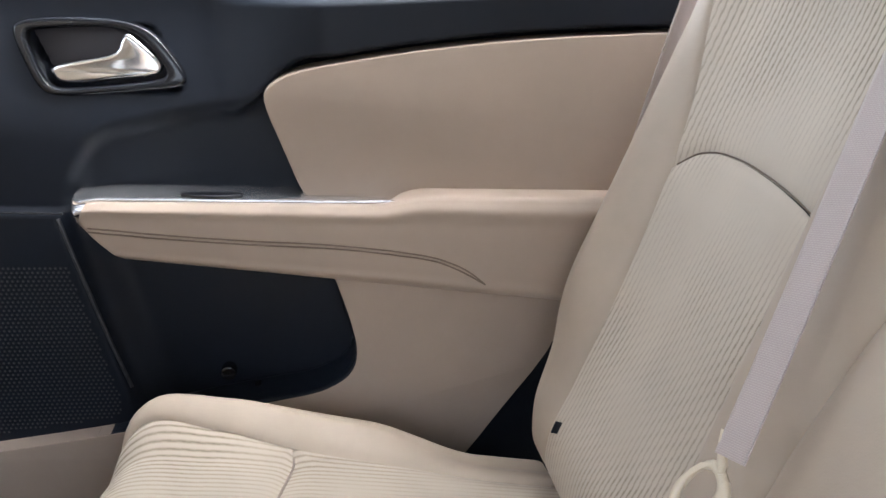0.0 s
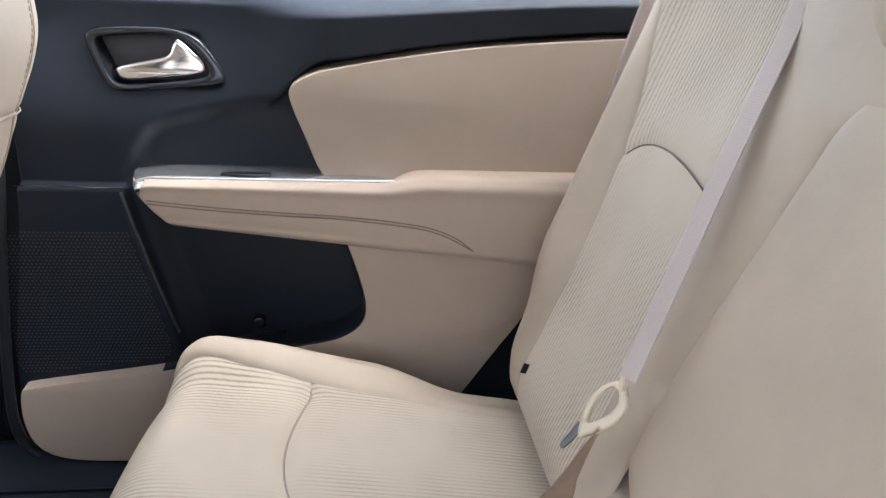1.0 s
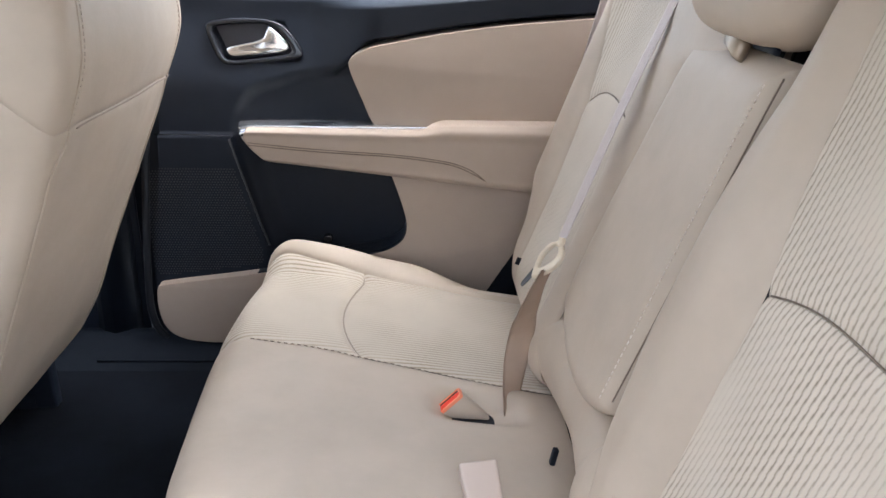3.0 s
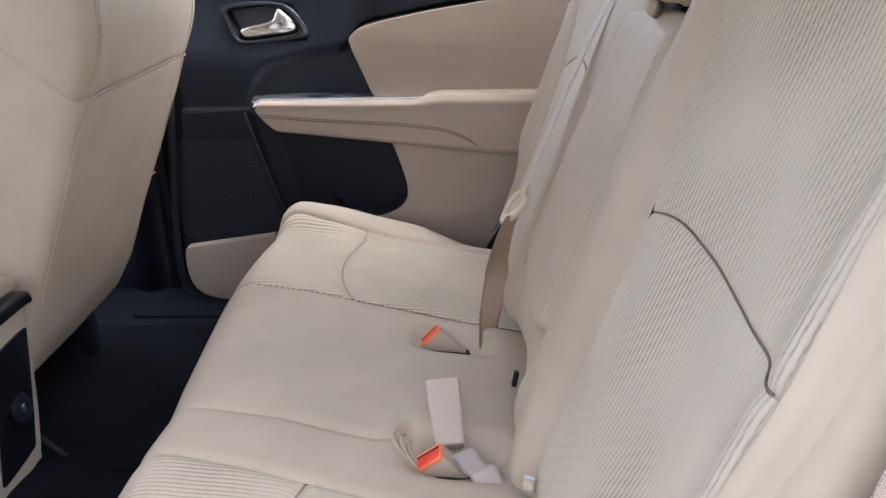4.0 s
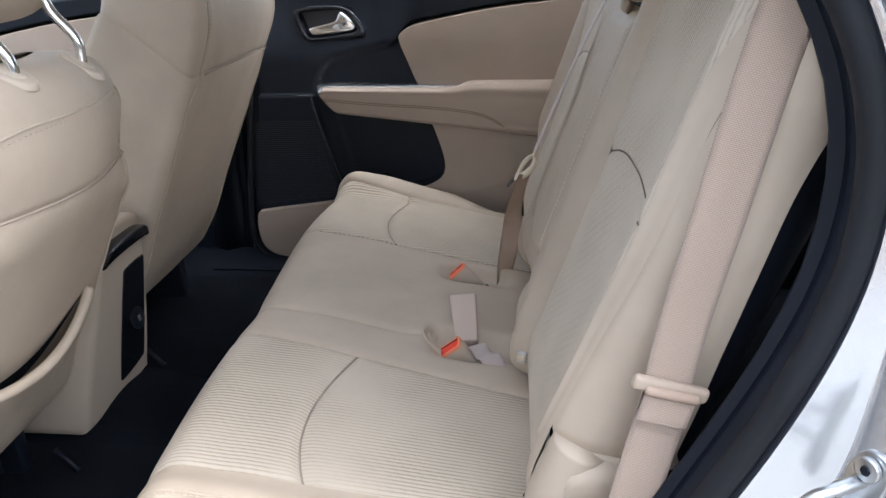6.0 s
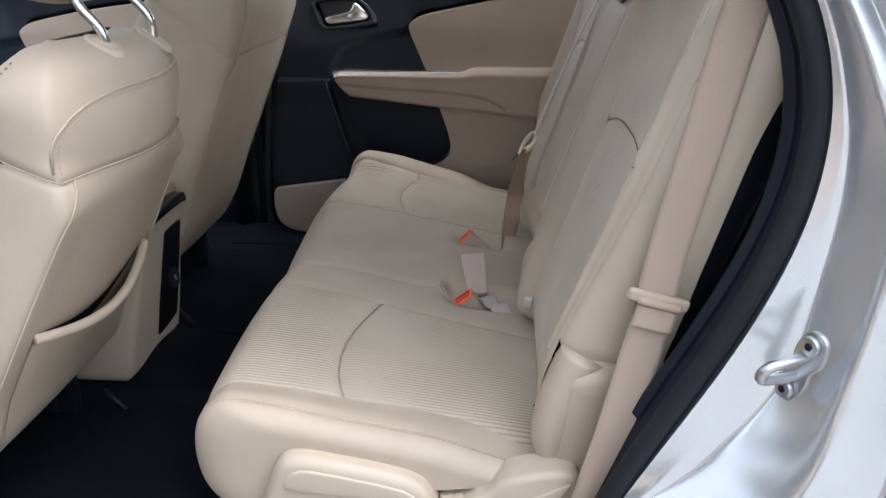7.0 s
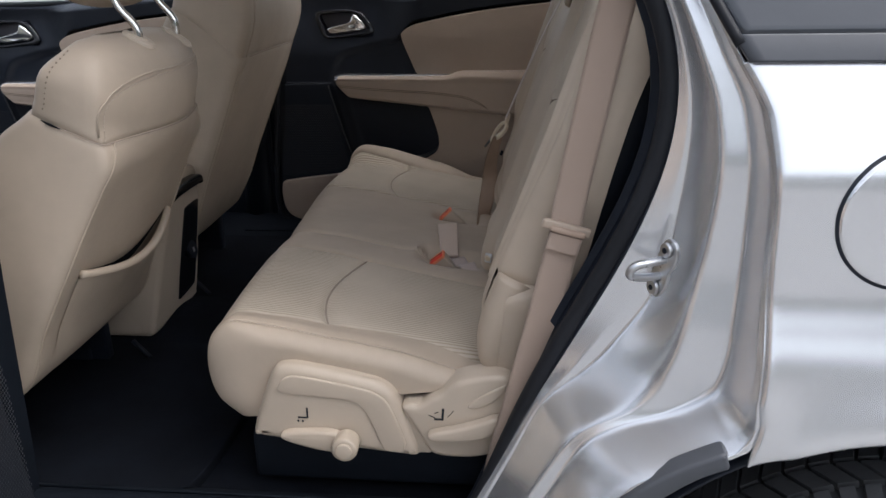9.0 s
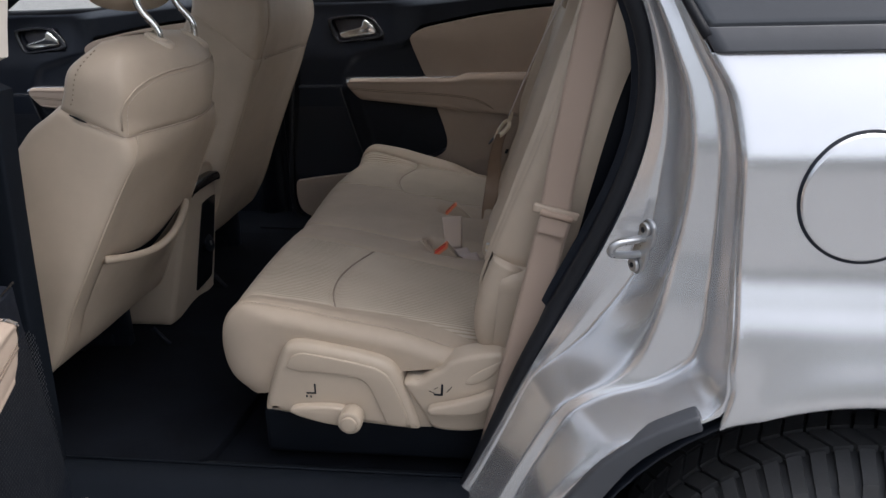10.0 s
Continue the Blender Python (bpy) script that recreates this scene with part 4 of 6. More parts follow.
    def flank(U, V):
        b = b_of(0.812) + (0.88 - b_of(0.812)) * U
        z = BP(b)[..., 1]
        y0 = welt(z)
        rim = back(b, y0)
        q = curve([(0, 0), (0.006, 0.014), (0.022, 0.032), (0.045, 0.045), (0.068, 0.050), (0.105, 0.048), (0.130, 0.040)])(V)
        tuck = 1 - smooth(z, 0.812, 0.84)
        y = y0 - 0.52 * q[..., 1] * (1 - 0.18 * tuck)
        return np.stack([rim[..., 0] + fan(z) * q[..., 0] + 0.012 * tuck, y, z - 0.12 * q[..., 0]], -1)

    cloth_part("backrest_flank", flank, 100, 36, VINYL, s, "smooth beige vinyl flank", sink=0.001, width=0.004, edges="b", flip=True, wrinkle=0.0006)
    stitches("backrest_stitching", [tuple(back(b_of(z), welt(z)) + np.array([-0.0008, 0.006, 0.0])) for z in np.linspace(0.84, 1.30, 16)], PALE_THREAD, s, 0.004, 0.0035, 0.0009)
    tube("welt_gap", [tuple(back(b_of(z), welt(z)) + np.array([0.002, 0.0, 0.0])) for z in np.linspace(1.12, 1.29, 24)], list(0.0011 * np.sin(np.linspace(0.2, 2.9, 24)) + 0.0003), SEAM, s, "open dark seam", sides=6)
    # rounded lower end of the bolster and the moulding under it
    foot = rounded([(0.126, 0.812), (0.118, 0.72), (0.105, 0.62), (0.13, 0.58), (0.21, 0.56), (0.235, 0.70), (0.22, 0.812)], 2)
    plate("bolster_foot", foot, lambda u, v, w: (u, -0.648 - w + 0.05 * smooth(0.15 - u, 0, 0.05), v), 0.07, VINYL, s, "vinyl-covered foot of the bolster", bevel=0.018, steps=6)
    cloth_part("bolster_infill", back_strip(0.668, 0.83, const(-0.603), bo), 30, 12, VINYL, s, "smooth beige vinyl")
    tube("bolster_roll", curve([(0.158, -0.612, 0.822), (0.139, -0.611, 0.775), (0.125, -0.609, 0.725), (0.121, -0.606, 0.685), (0.126, -0.602, 0.650)])(np.linspace(0, 1, 30)), list(0.031 - 0.010 * np.linspace(0, 1, 30) ** 4), VINYL, s, "rounded vinyl edge of the bolster foot", sides=18)
    rim = [tuple(flank(np.array([[0.004]]), np.array([[v]]))[0, 0] + np.array([-0.002, 0.001, -0.002])) for v in np.linspace(0, 0.85, 16)]
    tube("bolster_welt", rim, 0.0105, VINYL, s, sides=10)
    block("backrest_core", (0.09, 0.50, 0.66), pose(0.31, -0.36, 1.02, 0, 19, 0), BLACK, s, "dark seat shell", bevel=0.03)
    # pivot cover beside the folding armrest
    bm = bmesh.new()
    bmesh.ops.create_uvsphere(bm, u_segments=28, v_segments=18, radius=1)
    bmesh.ops.transform(bm, matrix=Matrix.Translation((0.125, -0.118, 0.738)) @ Matrix.Rotation(radians(14), 4, "Y") @ Matrix.Diagonal((0.034, 0.056, 0.064, 1)), verts=bm.verts)
    part("pivot_cover", bm, VINYL, s, "rounded vinyl pivot cover")
    # plastic side covers, levers and knob
    fr = rounded([(-0.303, 0.537), (-0.262, 0.648), (-0.250, 0.668), (-0.234, 0.675), (-0.204, 0.675), (-0.085, 0.652), (-0.055, 0.638), (-0.042, 0.622), (-0.029, 0.591), (-0.001, 0.508), (-0.01, 0.503), (-0.03, 0.503), (-0.16, 0.516), (-0.29, 0.530)], 2)

    def side(y):
        return lambda u, v, w: (u, y - w, v)

    fc = plate("front_side_cover", fr, side(-0.667), 0.05, BEIGE_PLASTIC, s, "moulded beige plastic cover", bevel=0.016, steps=6)
    step = [(-0.247, 0.628), (-0.240, 0.646), (-0.226, 0.658), (-0.203, 0.659), (-0.088, 0.637), (-0.064, 0.624), (-0.054, 0.610), (-0.044, 0.588), (-0.020, 0.514), (-0.064, 0.514),
            (-0.070, 0.530), (-0.088, 0.580), (-0.094, 0.594), (-0.103, 0.605), (-0.118, 0.6135), (-0.171, 0.6195), (-0.200, 0.6212), (-0.228, 0.6225)]
    plate("cover_step", rounded(step, 1), side(-0.6705), 0.010, BEIGE_PLASTIC, fc, "raised moulded step", bevel=0.0030, steps=4)
    plate("cover_bridge", rounded([(-0.05, 0.60), (0.03, 0.612), (0.03, 0.506), (-0.03, 0.506)], 1), side(-0.656), 0.03, BEIGE_PLASTIC, s, "", bevel=0.003)
    lv = rounded([(-0.246, 0.543), (-0.240, 0.551), (-0.220, 0.556), (-0.140, 0.560), (-0.13, 0.535), (-0.142, 0.516), (-0.179, 0.520), (-0.231, 0.534)], 2)
    plate("slide_lever", lv, side(-0.684), 0.016, BEIGE_PLASTIC, fc, "long beige lever", bevel=0.006)
    disc("recline_knob", 0.0225, 0.036, pose(-0.127, -0.688, 0.538, 90, 0, 0), BEIGE_PLASTIC, fc, "round beige knob", bevel=0.005)
    disc("knob_cap", 0.0145, 0.006, pose(-0.127, -0.7075, 0.538, 90, 0, 0), BEIGE_PLASTIC, fc, "", bevel=0.002)
    rc = rounded([(-0.036, 0.600), (-0.02, 0.607), (-0.004, 0.603), (0.018, 0.62), (0.036, 0.628), (0.05, 0.646), (0.075, 0.658), (0.15, 0.672), (0.165, 0.64), (0.155, 0.57), (0.13, 0.505), (0.02, 0.501), (0.005, 0.53), (-0.006, 0.551), (-0.02, 0.575)], 2)
    rv = plate("rear_side_cover", rc, side(-0.664), 0.05, BEIGE_PLASTIC, s, "moulded beige plastic cover", bevel=0.010, steps=5)
    l2 = rounded([(0.012, 0.553), (0.016, 0.563), (0.054, 0.571), (0.10, 0.585), (0.135, 0.602), (0.14, 0.585), (0.125, 0.565), (0.10, 0.550), (0.022, 0.545)], 2)
    plate("fold_lever", l2, side(-0.684), 0.018, BEIGE_PLASTIC, rv, "beige folding lever", bevel=0.006)
    l3 = rounded([(0.075, 0.606), (0.10, 0.603), (0.135, 0.625), (0.15, 0.655), (0.135, 0.648), (0.10, 0.628)], 2)
    plate("lever_recess", l3, side(-0.6665), 0.006, BEIGE_PLASTIC, rv, "", bevel=0.003)
    # printed seat symbols
    for k, (x, z, w, h, tilt) in enumerate(((-0.1965, 0.5855, 0.003, 0.021, 0), (-0.2045, 0.5765, 0.018, 0.003, 0), (-0.2135, 0.5695, 0.003, 0.004, 0), (-0.2055, 0.5690, 0.003, 0.004, 0))):
        block("symbol_bar", (w, 0.0012, h), pose(x, -0.6675, z, 0, tilt, 0), BLACK, fc, "black printed seat symbol", bevel=0.0003, segments=1)
    for x, z, w, h, tilt in ((0.0385, 0.591, 0.004, 0.023, 4), (0.0315, 0.581, 0.016, 0.0035, 0), (0.020, 0.586, 0.012, 0.0012, 22), (0.028, 0.594, 0.008, 0.0012, -25), (0.050, 0.590, 0.010, 0.0012, -48), (0.055, 0.596, 0.006, 0.0012, -60)):
        block("symbol_bar", (w, 0.0012, h), pose(x, -0.6645, z, 0, tilt, 0), BLACK, rv, "black printed seat symbol", bevel=0.0003, segments=1)
    block("base_frame", (0.43, 0.10, 0.10), pose(-0.10, -0.585, 0.470), BLACK_MATTE, s, "black seat base", bevel=0.012)
    block("base_rail", (0.46, 0.05, 0.07), pose(-0.08, -0.16, 0.457), BLACK, s, "black seat rail", bevel=0.01)
    # anchor button and fabric tag
    bt = block("anchor_badge", (0.005, 0.016, 0.020), pose(0.0985, -0.247, 0.716, 0, 14, 62), STEEL, s, "small grey child-seat anchor badge", bevel=0.002)
    disc("anchor_dot", 0.007, 0.003, pose(0.0968, -0.2500, 0.716, 0, 80, 62), CREAM_PLASTIC, bt, "", bevel=0.001)
    block("fabric_tag", (0.006, 0.002, 0.012), pose(0.103, -0.556, 0.705, 0, 25, 0), BLACK, s, "small dark fabric tag", bevel=0.0006)
    return s


def rear_seat_far():
    s = thing("rear_seat", "beige double rear seat with ribbed cloth insert and folding centre armrest", "car seat", "rear seats")
    core(s, -0.09, 0.605)
    cloth_part("cushion_middle", strip_between(0, 1, split, far_in), 130, 90, VINYL, s, "smooth beige vinyl centre", sink=0.006, width=0.007, edges="bt", wrinkle=0.0009)
    cloth_part("cushion_front_insert", insert_part(True, far_in, far_out, arc_far), 70, 80, CLOTH, s, "ribbed beige cloth", sink=0.006, width=0.008, edges="rbt")
    cloth_part("cushion_rear_insert", insert_part(False, far_in, far_out, arc_far), 70, 80, CLOTH, s, "ribbed beige cloth", sink=0.005, width=0.008, edges="lbt", deep="l")
    cloth_part("cushion_bolster", strip_between(0, 1, far_out, const(0.648)), 80, 30, VINYL, s, "smooth beige vinyl", sink=0.005, width=0.006, edges="b")
    cloth_part("cushion_side", end_cap(0.648, 0.018, 1), 80, 26, VINYL, s, "smooth beige vinyl side", sink=0.001, width=0.006, edges="b")
    stitches("cushion_stitching", [tuple(cushion(a, far_in(PROF(a)[0])) + np.array([0, 0, -0.0045])) for a in np.linspace(0.32, 0.96, 14)], SEAM, s, 0.006, 0.005, 0.0009)
    tube("cushion_seam", [tuple(cushion(a_of(arc_far(y)), y) + np.array([0, 0, -0.0065])) for y in np.linspace(0.288, 0.578, 40)], 0.0014, TAN_THREAD, s, sides=5)
    bi = table([(0.66, 0.312), (0.84, 0.308), (0.90, 0.316), (1.0, 0.328), (1.085, 0.338), (1.17, 0.345), (1.24, 0.350), (1.37, 0.36)])
    bo = table([(0.66, 0.556), (0.87, 0.560), (1.06, 0.576), (1.12, 0.586), (1.25, 0.622), (1.37, 0.64)])
    we = table([(0.66, 0.600), (0.81, 0.655), (0.87, 0.680), (1.03, 0.670), (1.12, 0.664), (1.25, 0.668), (1.37, 0.67)])
    st = table([(0.66, 0.22), (0.80, 0.222), (0.917, 0.214), (1.08, 0.196), (1.21, 0.185), (1.37, 0.17)])

    arc = table([(0.30, 1.060), (0.34, 1.072), (0.39, 1.080), (0.44, 1.084), (0.49, 1.086), (0.53, 1.083), (0.555, 1.074), (0.572, 1.060), (0.59, 1.044)])
    cloth_part("backrest_lower_insert", back_insert(True, bi, bo, arc), 80, 80, CLOTH_BACK, s, "ribbed beige cloth", sink=0.0025, width=0.008, edges="r")
    cloth_part("backrest_upper_insert", back_insert(False, bi, bo, arc), 60, 80, CLOTH_BACK, s, "ribbed beige cloth", sink=0.0055, width=0.014, edges="l")
    tube("backrest_seam", [tuple(back(b_of(arc(y)), y) + np.array([0.0030, 0, 0.001])) for y in np.linspace(0.345, 0.572, 40)], 0.0010, SEAM_TAN, s, sides=5)
    cloth_part("backrest_bolster", back_strip(0.67, 1.37, bo, we), 90, 20, VINYL, s, "smooth beige vinyl", sink=0.005, width=0.006, edges="b")

    def flank(U, V):
        b = b_of(0.67) + (0.88 - b_of(0.67)) * U
        z = BP(b)[..., 1]
        rim = back(b, we(z))
        q = curve([(0, 0), (0.008, 0.012), (0.03, 0.022), (0.07, 0.024), (0.13, 0.015)])(V)
        return np.stack([rim[..., 0] + q[..., 0], we(z) + q[..., 1], z - 0.1 * q[..., 0]], -1)

    cloth_part("backrest_flank", flank, 60, 16, VINYL, s, "smooth beige vinyl flank")
    def strip(U, V):
        p = back_strip(0.67, 1.37, lambda z: st(z) + 0.004 - 0.10 * smooth(z, 1.165, 1.215), bi)(U, V)
        p[..., 0] -= 0.015 * np.sqrt(np.clip(np.sin(np.pi * V), 0, 1))
        return p

    cloth_part("backrest_strip", strip, 90, 28, VINYL, s, "smooth beige vinyl strip", wrinkle=0.0006)
    # shadow line next to the belt, put in as a thin black tube
    tube("fold_shadow", [tuple(back(b_of(z), bi(z)) + np.array([0.001, 0.002, 0])) for z in np.linspace(1.19, 1.33, 20)], 0.0018, BLACK_MATTE, s, "black tube for the shadow line between the seat parts", sides=6)
    block("backrest_core", (0.09, 0.66, 0.66), pose(0.31, 0.31, 1.02, 0, 19, 0), BLACK, s, "dark seat shell", bevel=0.03)

    # folding armrest pad
    def pad(U, V):
        lo = 0.797 - 0.020 * np.sin(np.pi * U) + 0.045 * U**6 + 0.02 * (1 - U) ** 8
        z = lo + (1.222 - lo) * V
        right = -0.068
        left = table([(0.76, 0.192), (0.81, 0.223), (0.87, 0.230), (0.97, 0.229), (1.08, 0.215), (1.15, 0.207), (1.18, 0.203), (1.20, 0.195), (1.215, 0.181), (1.222, 0.168)])(z)
        y = right + (left - right) * U
        p = back(b_of(z), y)
        e = np.minimum(np.minimum(U, 1 - U) * (left - right), np.minimum(V, 1 - V) * 0.42)
        p[..., 0] += 0.012 - 0.030 * np.sqrt(np.clip(1 - (1 - np.clip(e / 0.035, 0, 1)) ** 2, 0, 1))
        return p

    ap = cloth_part("folding_armrest", pad, 70, 90, VINYL, s, "smooth beige folding armrest pad", flip=True, wrinkle=0.0008)
    stitches("armrest_stitching", [tuple(pad(np.array([[0.072]]), np.array([[v]]))[0, 0] + np.array([-0.0008, 0, 0])) for v in np.linspace(0.06, 0.96, 14)], PALE_THREAD, ap, 0.0045, 0.004, 0.0007)
    tube("armrest_seam", [tuple(pad(np.array([[0.022]]), np.array([[v]]))[0, 0] + np.array([-0.0006, 0, 0])) for v in np.linspace(0.05, 0.97, 70)], 0.0011, SEAM_TAN, ap, sides=5)

    # roll under the armrest
    def roll(U, V):
        c = curve([(0.165, 0.80), (0.128, 0.79), (0.104, 0.755), (0.103, 0.71), (0.125, 0.668), (0.16, 0.65)])(V)
        y = -0.15 + 0.44 * U
        dip = 0.018 * np.sin(np.pi * U) ** 2
        return np.stack([c[..., 0] + dip, y, c[..., 1]], -1)

    cloth_part("backrest_roll", roll, 50, 26, VINYL, s, "rolled vinyl foot of the backrest", flip=False, wrinkle=0.001)
    block("fabric_tag", (0.009, 0.002, 0.015), pose(0.107, 0.525, 0.762, 0, 20, 10), BLACK, s, "small dark fabric tag", bevel=0.0006)
    block("fabric_tag", (0.008, 0.010, 0.026), pose(0.102, 0.048, 0.672, 0, 10, 0), BLACK, s, "small dark strap end", bevel=0.002)
    return s


rear_seat_near()
rear_seat_far()


def soft_block(name, centre, half, tilt, parent, label, square=3.2):
    """A padded block: a superellipsoid."""
    bm = bmesh.new()
    bmesh.ops.create_uvsphere(bm, u_segments=48, v_segments=28, radius=1)
    for v in bm.verts:
        d = Vector(v.co)
        n = (abs(d.x) ** square + abs(d.y) ** square + abs(d.z) ** square) ** (1 / square)
        v.co = Vector((d.x / n * half[0], d.y / n * half[1], d.z / n * half[2]))
    bmesh.ops.transform(bm, matrix=Matrix.Translation(centre) @ Matrix.Rotation(radians(tilt), 4, "Y"), verts=bm.verts)
    return part(name, bm, VINYL, parent, label)


def centre_headrest():
    h = thing("headrest", "beige vinyl headrest over the centre rear seat", "headrest")
    soft_block("headrest_pad", (0.305, 0.055, 1.329), (0.056, 0.152, 0.102), 16, h, "")
    stitches("headrest_stitching", [(0.2525, -0.040, 1.375), (0.2475, -0.046, 1.330), (0.249, -0.050, 1.285), (0.259, -0.052, 1.255)], STITCH, h, 0.005, 0.003, 0.0009)
    for y in (0.03, 0.12):
        tube("headrest_post", [(0.33, y, 1.27), (0.315, y, 1.20), (0.30, y, 1.14)], 0.006, CHROME, h)
    return h


centre_headrest()


def belt_clip():
    c = thing("belt_clip", "small tan metal clip under the centre headrest", "belt clip")
    v = [(0.276, 0.096, 1.232), (0.268, 0.082, 1.236), (0.262, 0.062, 1.236), (0.260, 0.045, 1.232), (0.262, 0.036, 1.226), (0.268, 0.034, 1.222), (0.274, 0.040, 1.221), (0.277, 0.048, 1.224)]
    ribbon("clip_loop", v, [(0.34, 0.05, 1)] * 2, 0.011, surface("tan_metal", (0.27, 0.21, 0.15), 0.3, 0.1, metal=0.5), c, thick=0.0025, n=36)
    block("clip_slot", (0.010, 0.052, 0.008), pose(0.280, 0.004, 1.230, 0, 20, 0), BLACK, c, "dark slot", bevel=0.003)
    block("clip_slot", (0.010, 0.030, 0.007), pose(0.280, 0.110, 1.238, 0, 20, 0), BLACK, c, "dark slot", bevel=0.003)
    return c


belt_clip()


# ---- front seats ----
def front_seat(label, rear, hw, yc, seam_z, seam_rise, cap_depth, pocket, seam_from, depth=None):
    s = thing("front_seat", label, "car seat", "front seats")
    RP = curve(rear)
    aa = np.linspace(0, 1, 500)
    zz = RP(aa)[:, 1]
    top = int(np.argmax(zz))

    def at_z(z):
        return np.interp(-np.asarray(z), -zz[top:], aa[top:])

    SEC = curve(rounded([(-0.25, 0.0), (-0.25, -0.9), (-0.235, -1.0), (-0.035, -1.02), (-0.006, -1.0), (0.0, -0.90), (0.004, 0.0), (0.0, 0.90), (-0.006, 1.0), (-0.035, 1.02), (-0.235, 1.0), (-0.25, 0.9), (-0.25, 0.0)], 1, closed=False))

    def body(a, u):
        p, q = RP(a), SEC(u)
        z = p[..., 1]
        if depth is not None:
            ang = 2 * np.pi * np.asarray(u, float)
            oval = np.stack([-0.125 - 0.125 * np.cos(ang), -np.sin(ang)], -1)
            q = q + (oval - q) * (0.55 * smooth(z, 0.98, 1.06) + 0.12 * smooth(z, 1.10, 1.19))[..., None]
        if depth is None:
            deep = (cap_depth + (0.23 - cap_depth) * smooth(seam_z + 0.05 - z, 0.0, 0.12)) * np.sqrt(smooth(a, -0.004, 0.13))
        else:
            deep = depth(z)
        w = hw(z)
        x = p[..., 0] + q[..., 0] / 0.25 * deep
        flare = 1.0 + 0.05 * smooth(-q[..., 0], 0.02, 0.16) * smooth(seam_z - z, 0, 0.12)
        crown = 0.012 * np.exp(-(q[..., 1] / 0.6) ** 2) * smooth(z, 0.6, 0.8)
        rise = (-0.30 if depth is None else -0.27) * q[..., 0] * smooth(z, seam_z - 0.25, seam_z - 0.02) * (1 - smooth(z, seam_z + 0.03, seam_z + 0.19))
        return np.stack([x + crown, yc + w * flare * q[..., 1], z + rise], -1)

    def s_edge(u):
        q = SEC(u)
        return at_z(seam_z - 0.012 * np.abs(q[..., 1]) ** 2 + 0.016 + seam_rise * -q[..., 0])

    def cap(U, V):
        return body(V * s_edge(U), U)

    def low(U, V):
        e = s_edge(U)
        return body(e + (1.0 - e) * V, U)

    cloth_part("backrest_cap", cap, 150, 46, VINYL, s, "smooth beige vinyl top", sink=0.004, width=0.006, edges="t", flip=True, wrinkle=0.0012)
    lw = cloth_part("backrest_cover", low, 160, 80, VINYL, s, "smooth beige vinyl cover", sink=0.004, width=0.006, edges="b", flip=True, wrinkle=0.0016)
    # piping down both rear corners of the cover and over the cap
    for sign in (-1, 1):
        pts = []
        for v in np.linspace(0.0, 0.97, 40):
            u = 0.5 + sign * (0.192 + 0.022 * smooth(v, 0.0, 0.10))
            p = low(np.array([[u]]), np.array([[v]]))[0, 0]
            pts.append(tuple(p + np.array([0.0008, 0, 0])))
        tube("corner_piping", pts, 0.0019, VINYL, s, sides=6)
        if not pocket:
            cp = [tuple(cap(np.array([[0.5 + sign * 0.195]]), np.array([[v]]))[0, 0] + np.array([0.0005, 0, 0.0003])) for v in np.linspace(0.40, 0.99, 24)]
            tube("cap_piping", cp, 0.0013, VINYL, s, sides=6)
            stitches("cap_stitching", [tuple(np.array(p) + np.array([0.001, -sign * 0.008, 0.001])) for p in cp[::3]], STITCH, s, 0.005, 0.003, 0.0008)
    if pocket:
        # seam that frames the rear face of the cap
        loop = curve([(-1.0, 1.036), (-0.985, 1.068), (-0.90, 1.098), (-0.72, 1.122), (-0.50, 1.136), (-0.05, 1.143), (0.5, 1.142), (0.80, 1.132), (0.92, 1.10), (0.96, 1.04)])(np.linspace(0, 1, 70))
        cp = [tuple(body(at_z(z), np.array(0.5 + 0.2237 * q)) + np.array([0.0006, 0, 0.0])) for q, z in loop]
        tube("cap_piping", cp, 0.0019, VINYL, s, sides=6)
        inner = [tuple(body(at_z(z - 0.007), np.array(0.5 + 0.2237 * q * 0.965)) + np.array([0.0008, 0, 0.0])) for q, z in loop]
        stitches("cap_stitching", inner[::3], STITCH, s, 0.005, 0.003, 0.0007)
    tube("cap_seam", [tuple(cap(np.array([[u]]), np.array([[1.0]]))[0, 0] + np.array([0.0015, 0, 0])) for u in np.linspace(seam_from, 0.76, 60)], 0.0011, TAN_THREAD, s, sides=5)
    if pocket:
        # elastic map pocket: a bowed rim with a dark mouth
        def pk(U, V):
            u = 0.325 + 0.34 * U
            mouth = 0.795 - 0.035 * np.sin(np.pi * U) + 0.018 * U
            z = mouth - (mouth - 0.59) * V
            p = body(at_z(z), u)
            out = 0.034 * np.sin(np.pi * U) ** 0.8 * (1 - V) ** 1.2 + 0.003
            p[..., 0] += out
            return p

        pm = cloth_part("map_pocket", pk, 50, 40, VINYL, s, "elastic map pocket", flip=True, wrinkle=0.001)
        rimp = [tuple(pk(np.array([[u]]), np.array([[0.0]]))[0, 0]) for u in np.linspace(0, 1, 40)]
        tube("pocket_rim", rimp, 0.0085, VINYL, pm, sides=8)

        def mouth(U, V):
            u = 0.345 + 0.30 * U
            z = 0.798 - 0.035 * np.sin(np.pi * U) + 0.018 * U + (0.030 * V - 0.03) * np.sin(np.pi * U)
            p = body(at_z(z), u)
            p[..., 0] += 0.002
            return p

        cloth_part("pocket_mouth", mouth, 40, 6, CARPET, pm, "dark pocket mouth", flip=True)
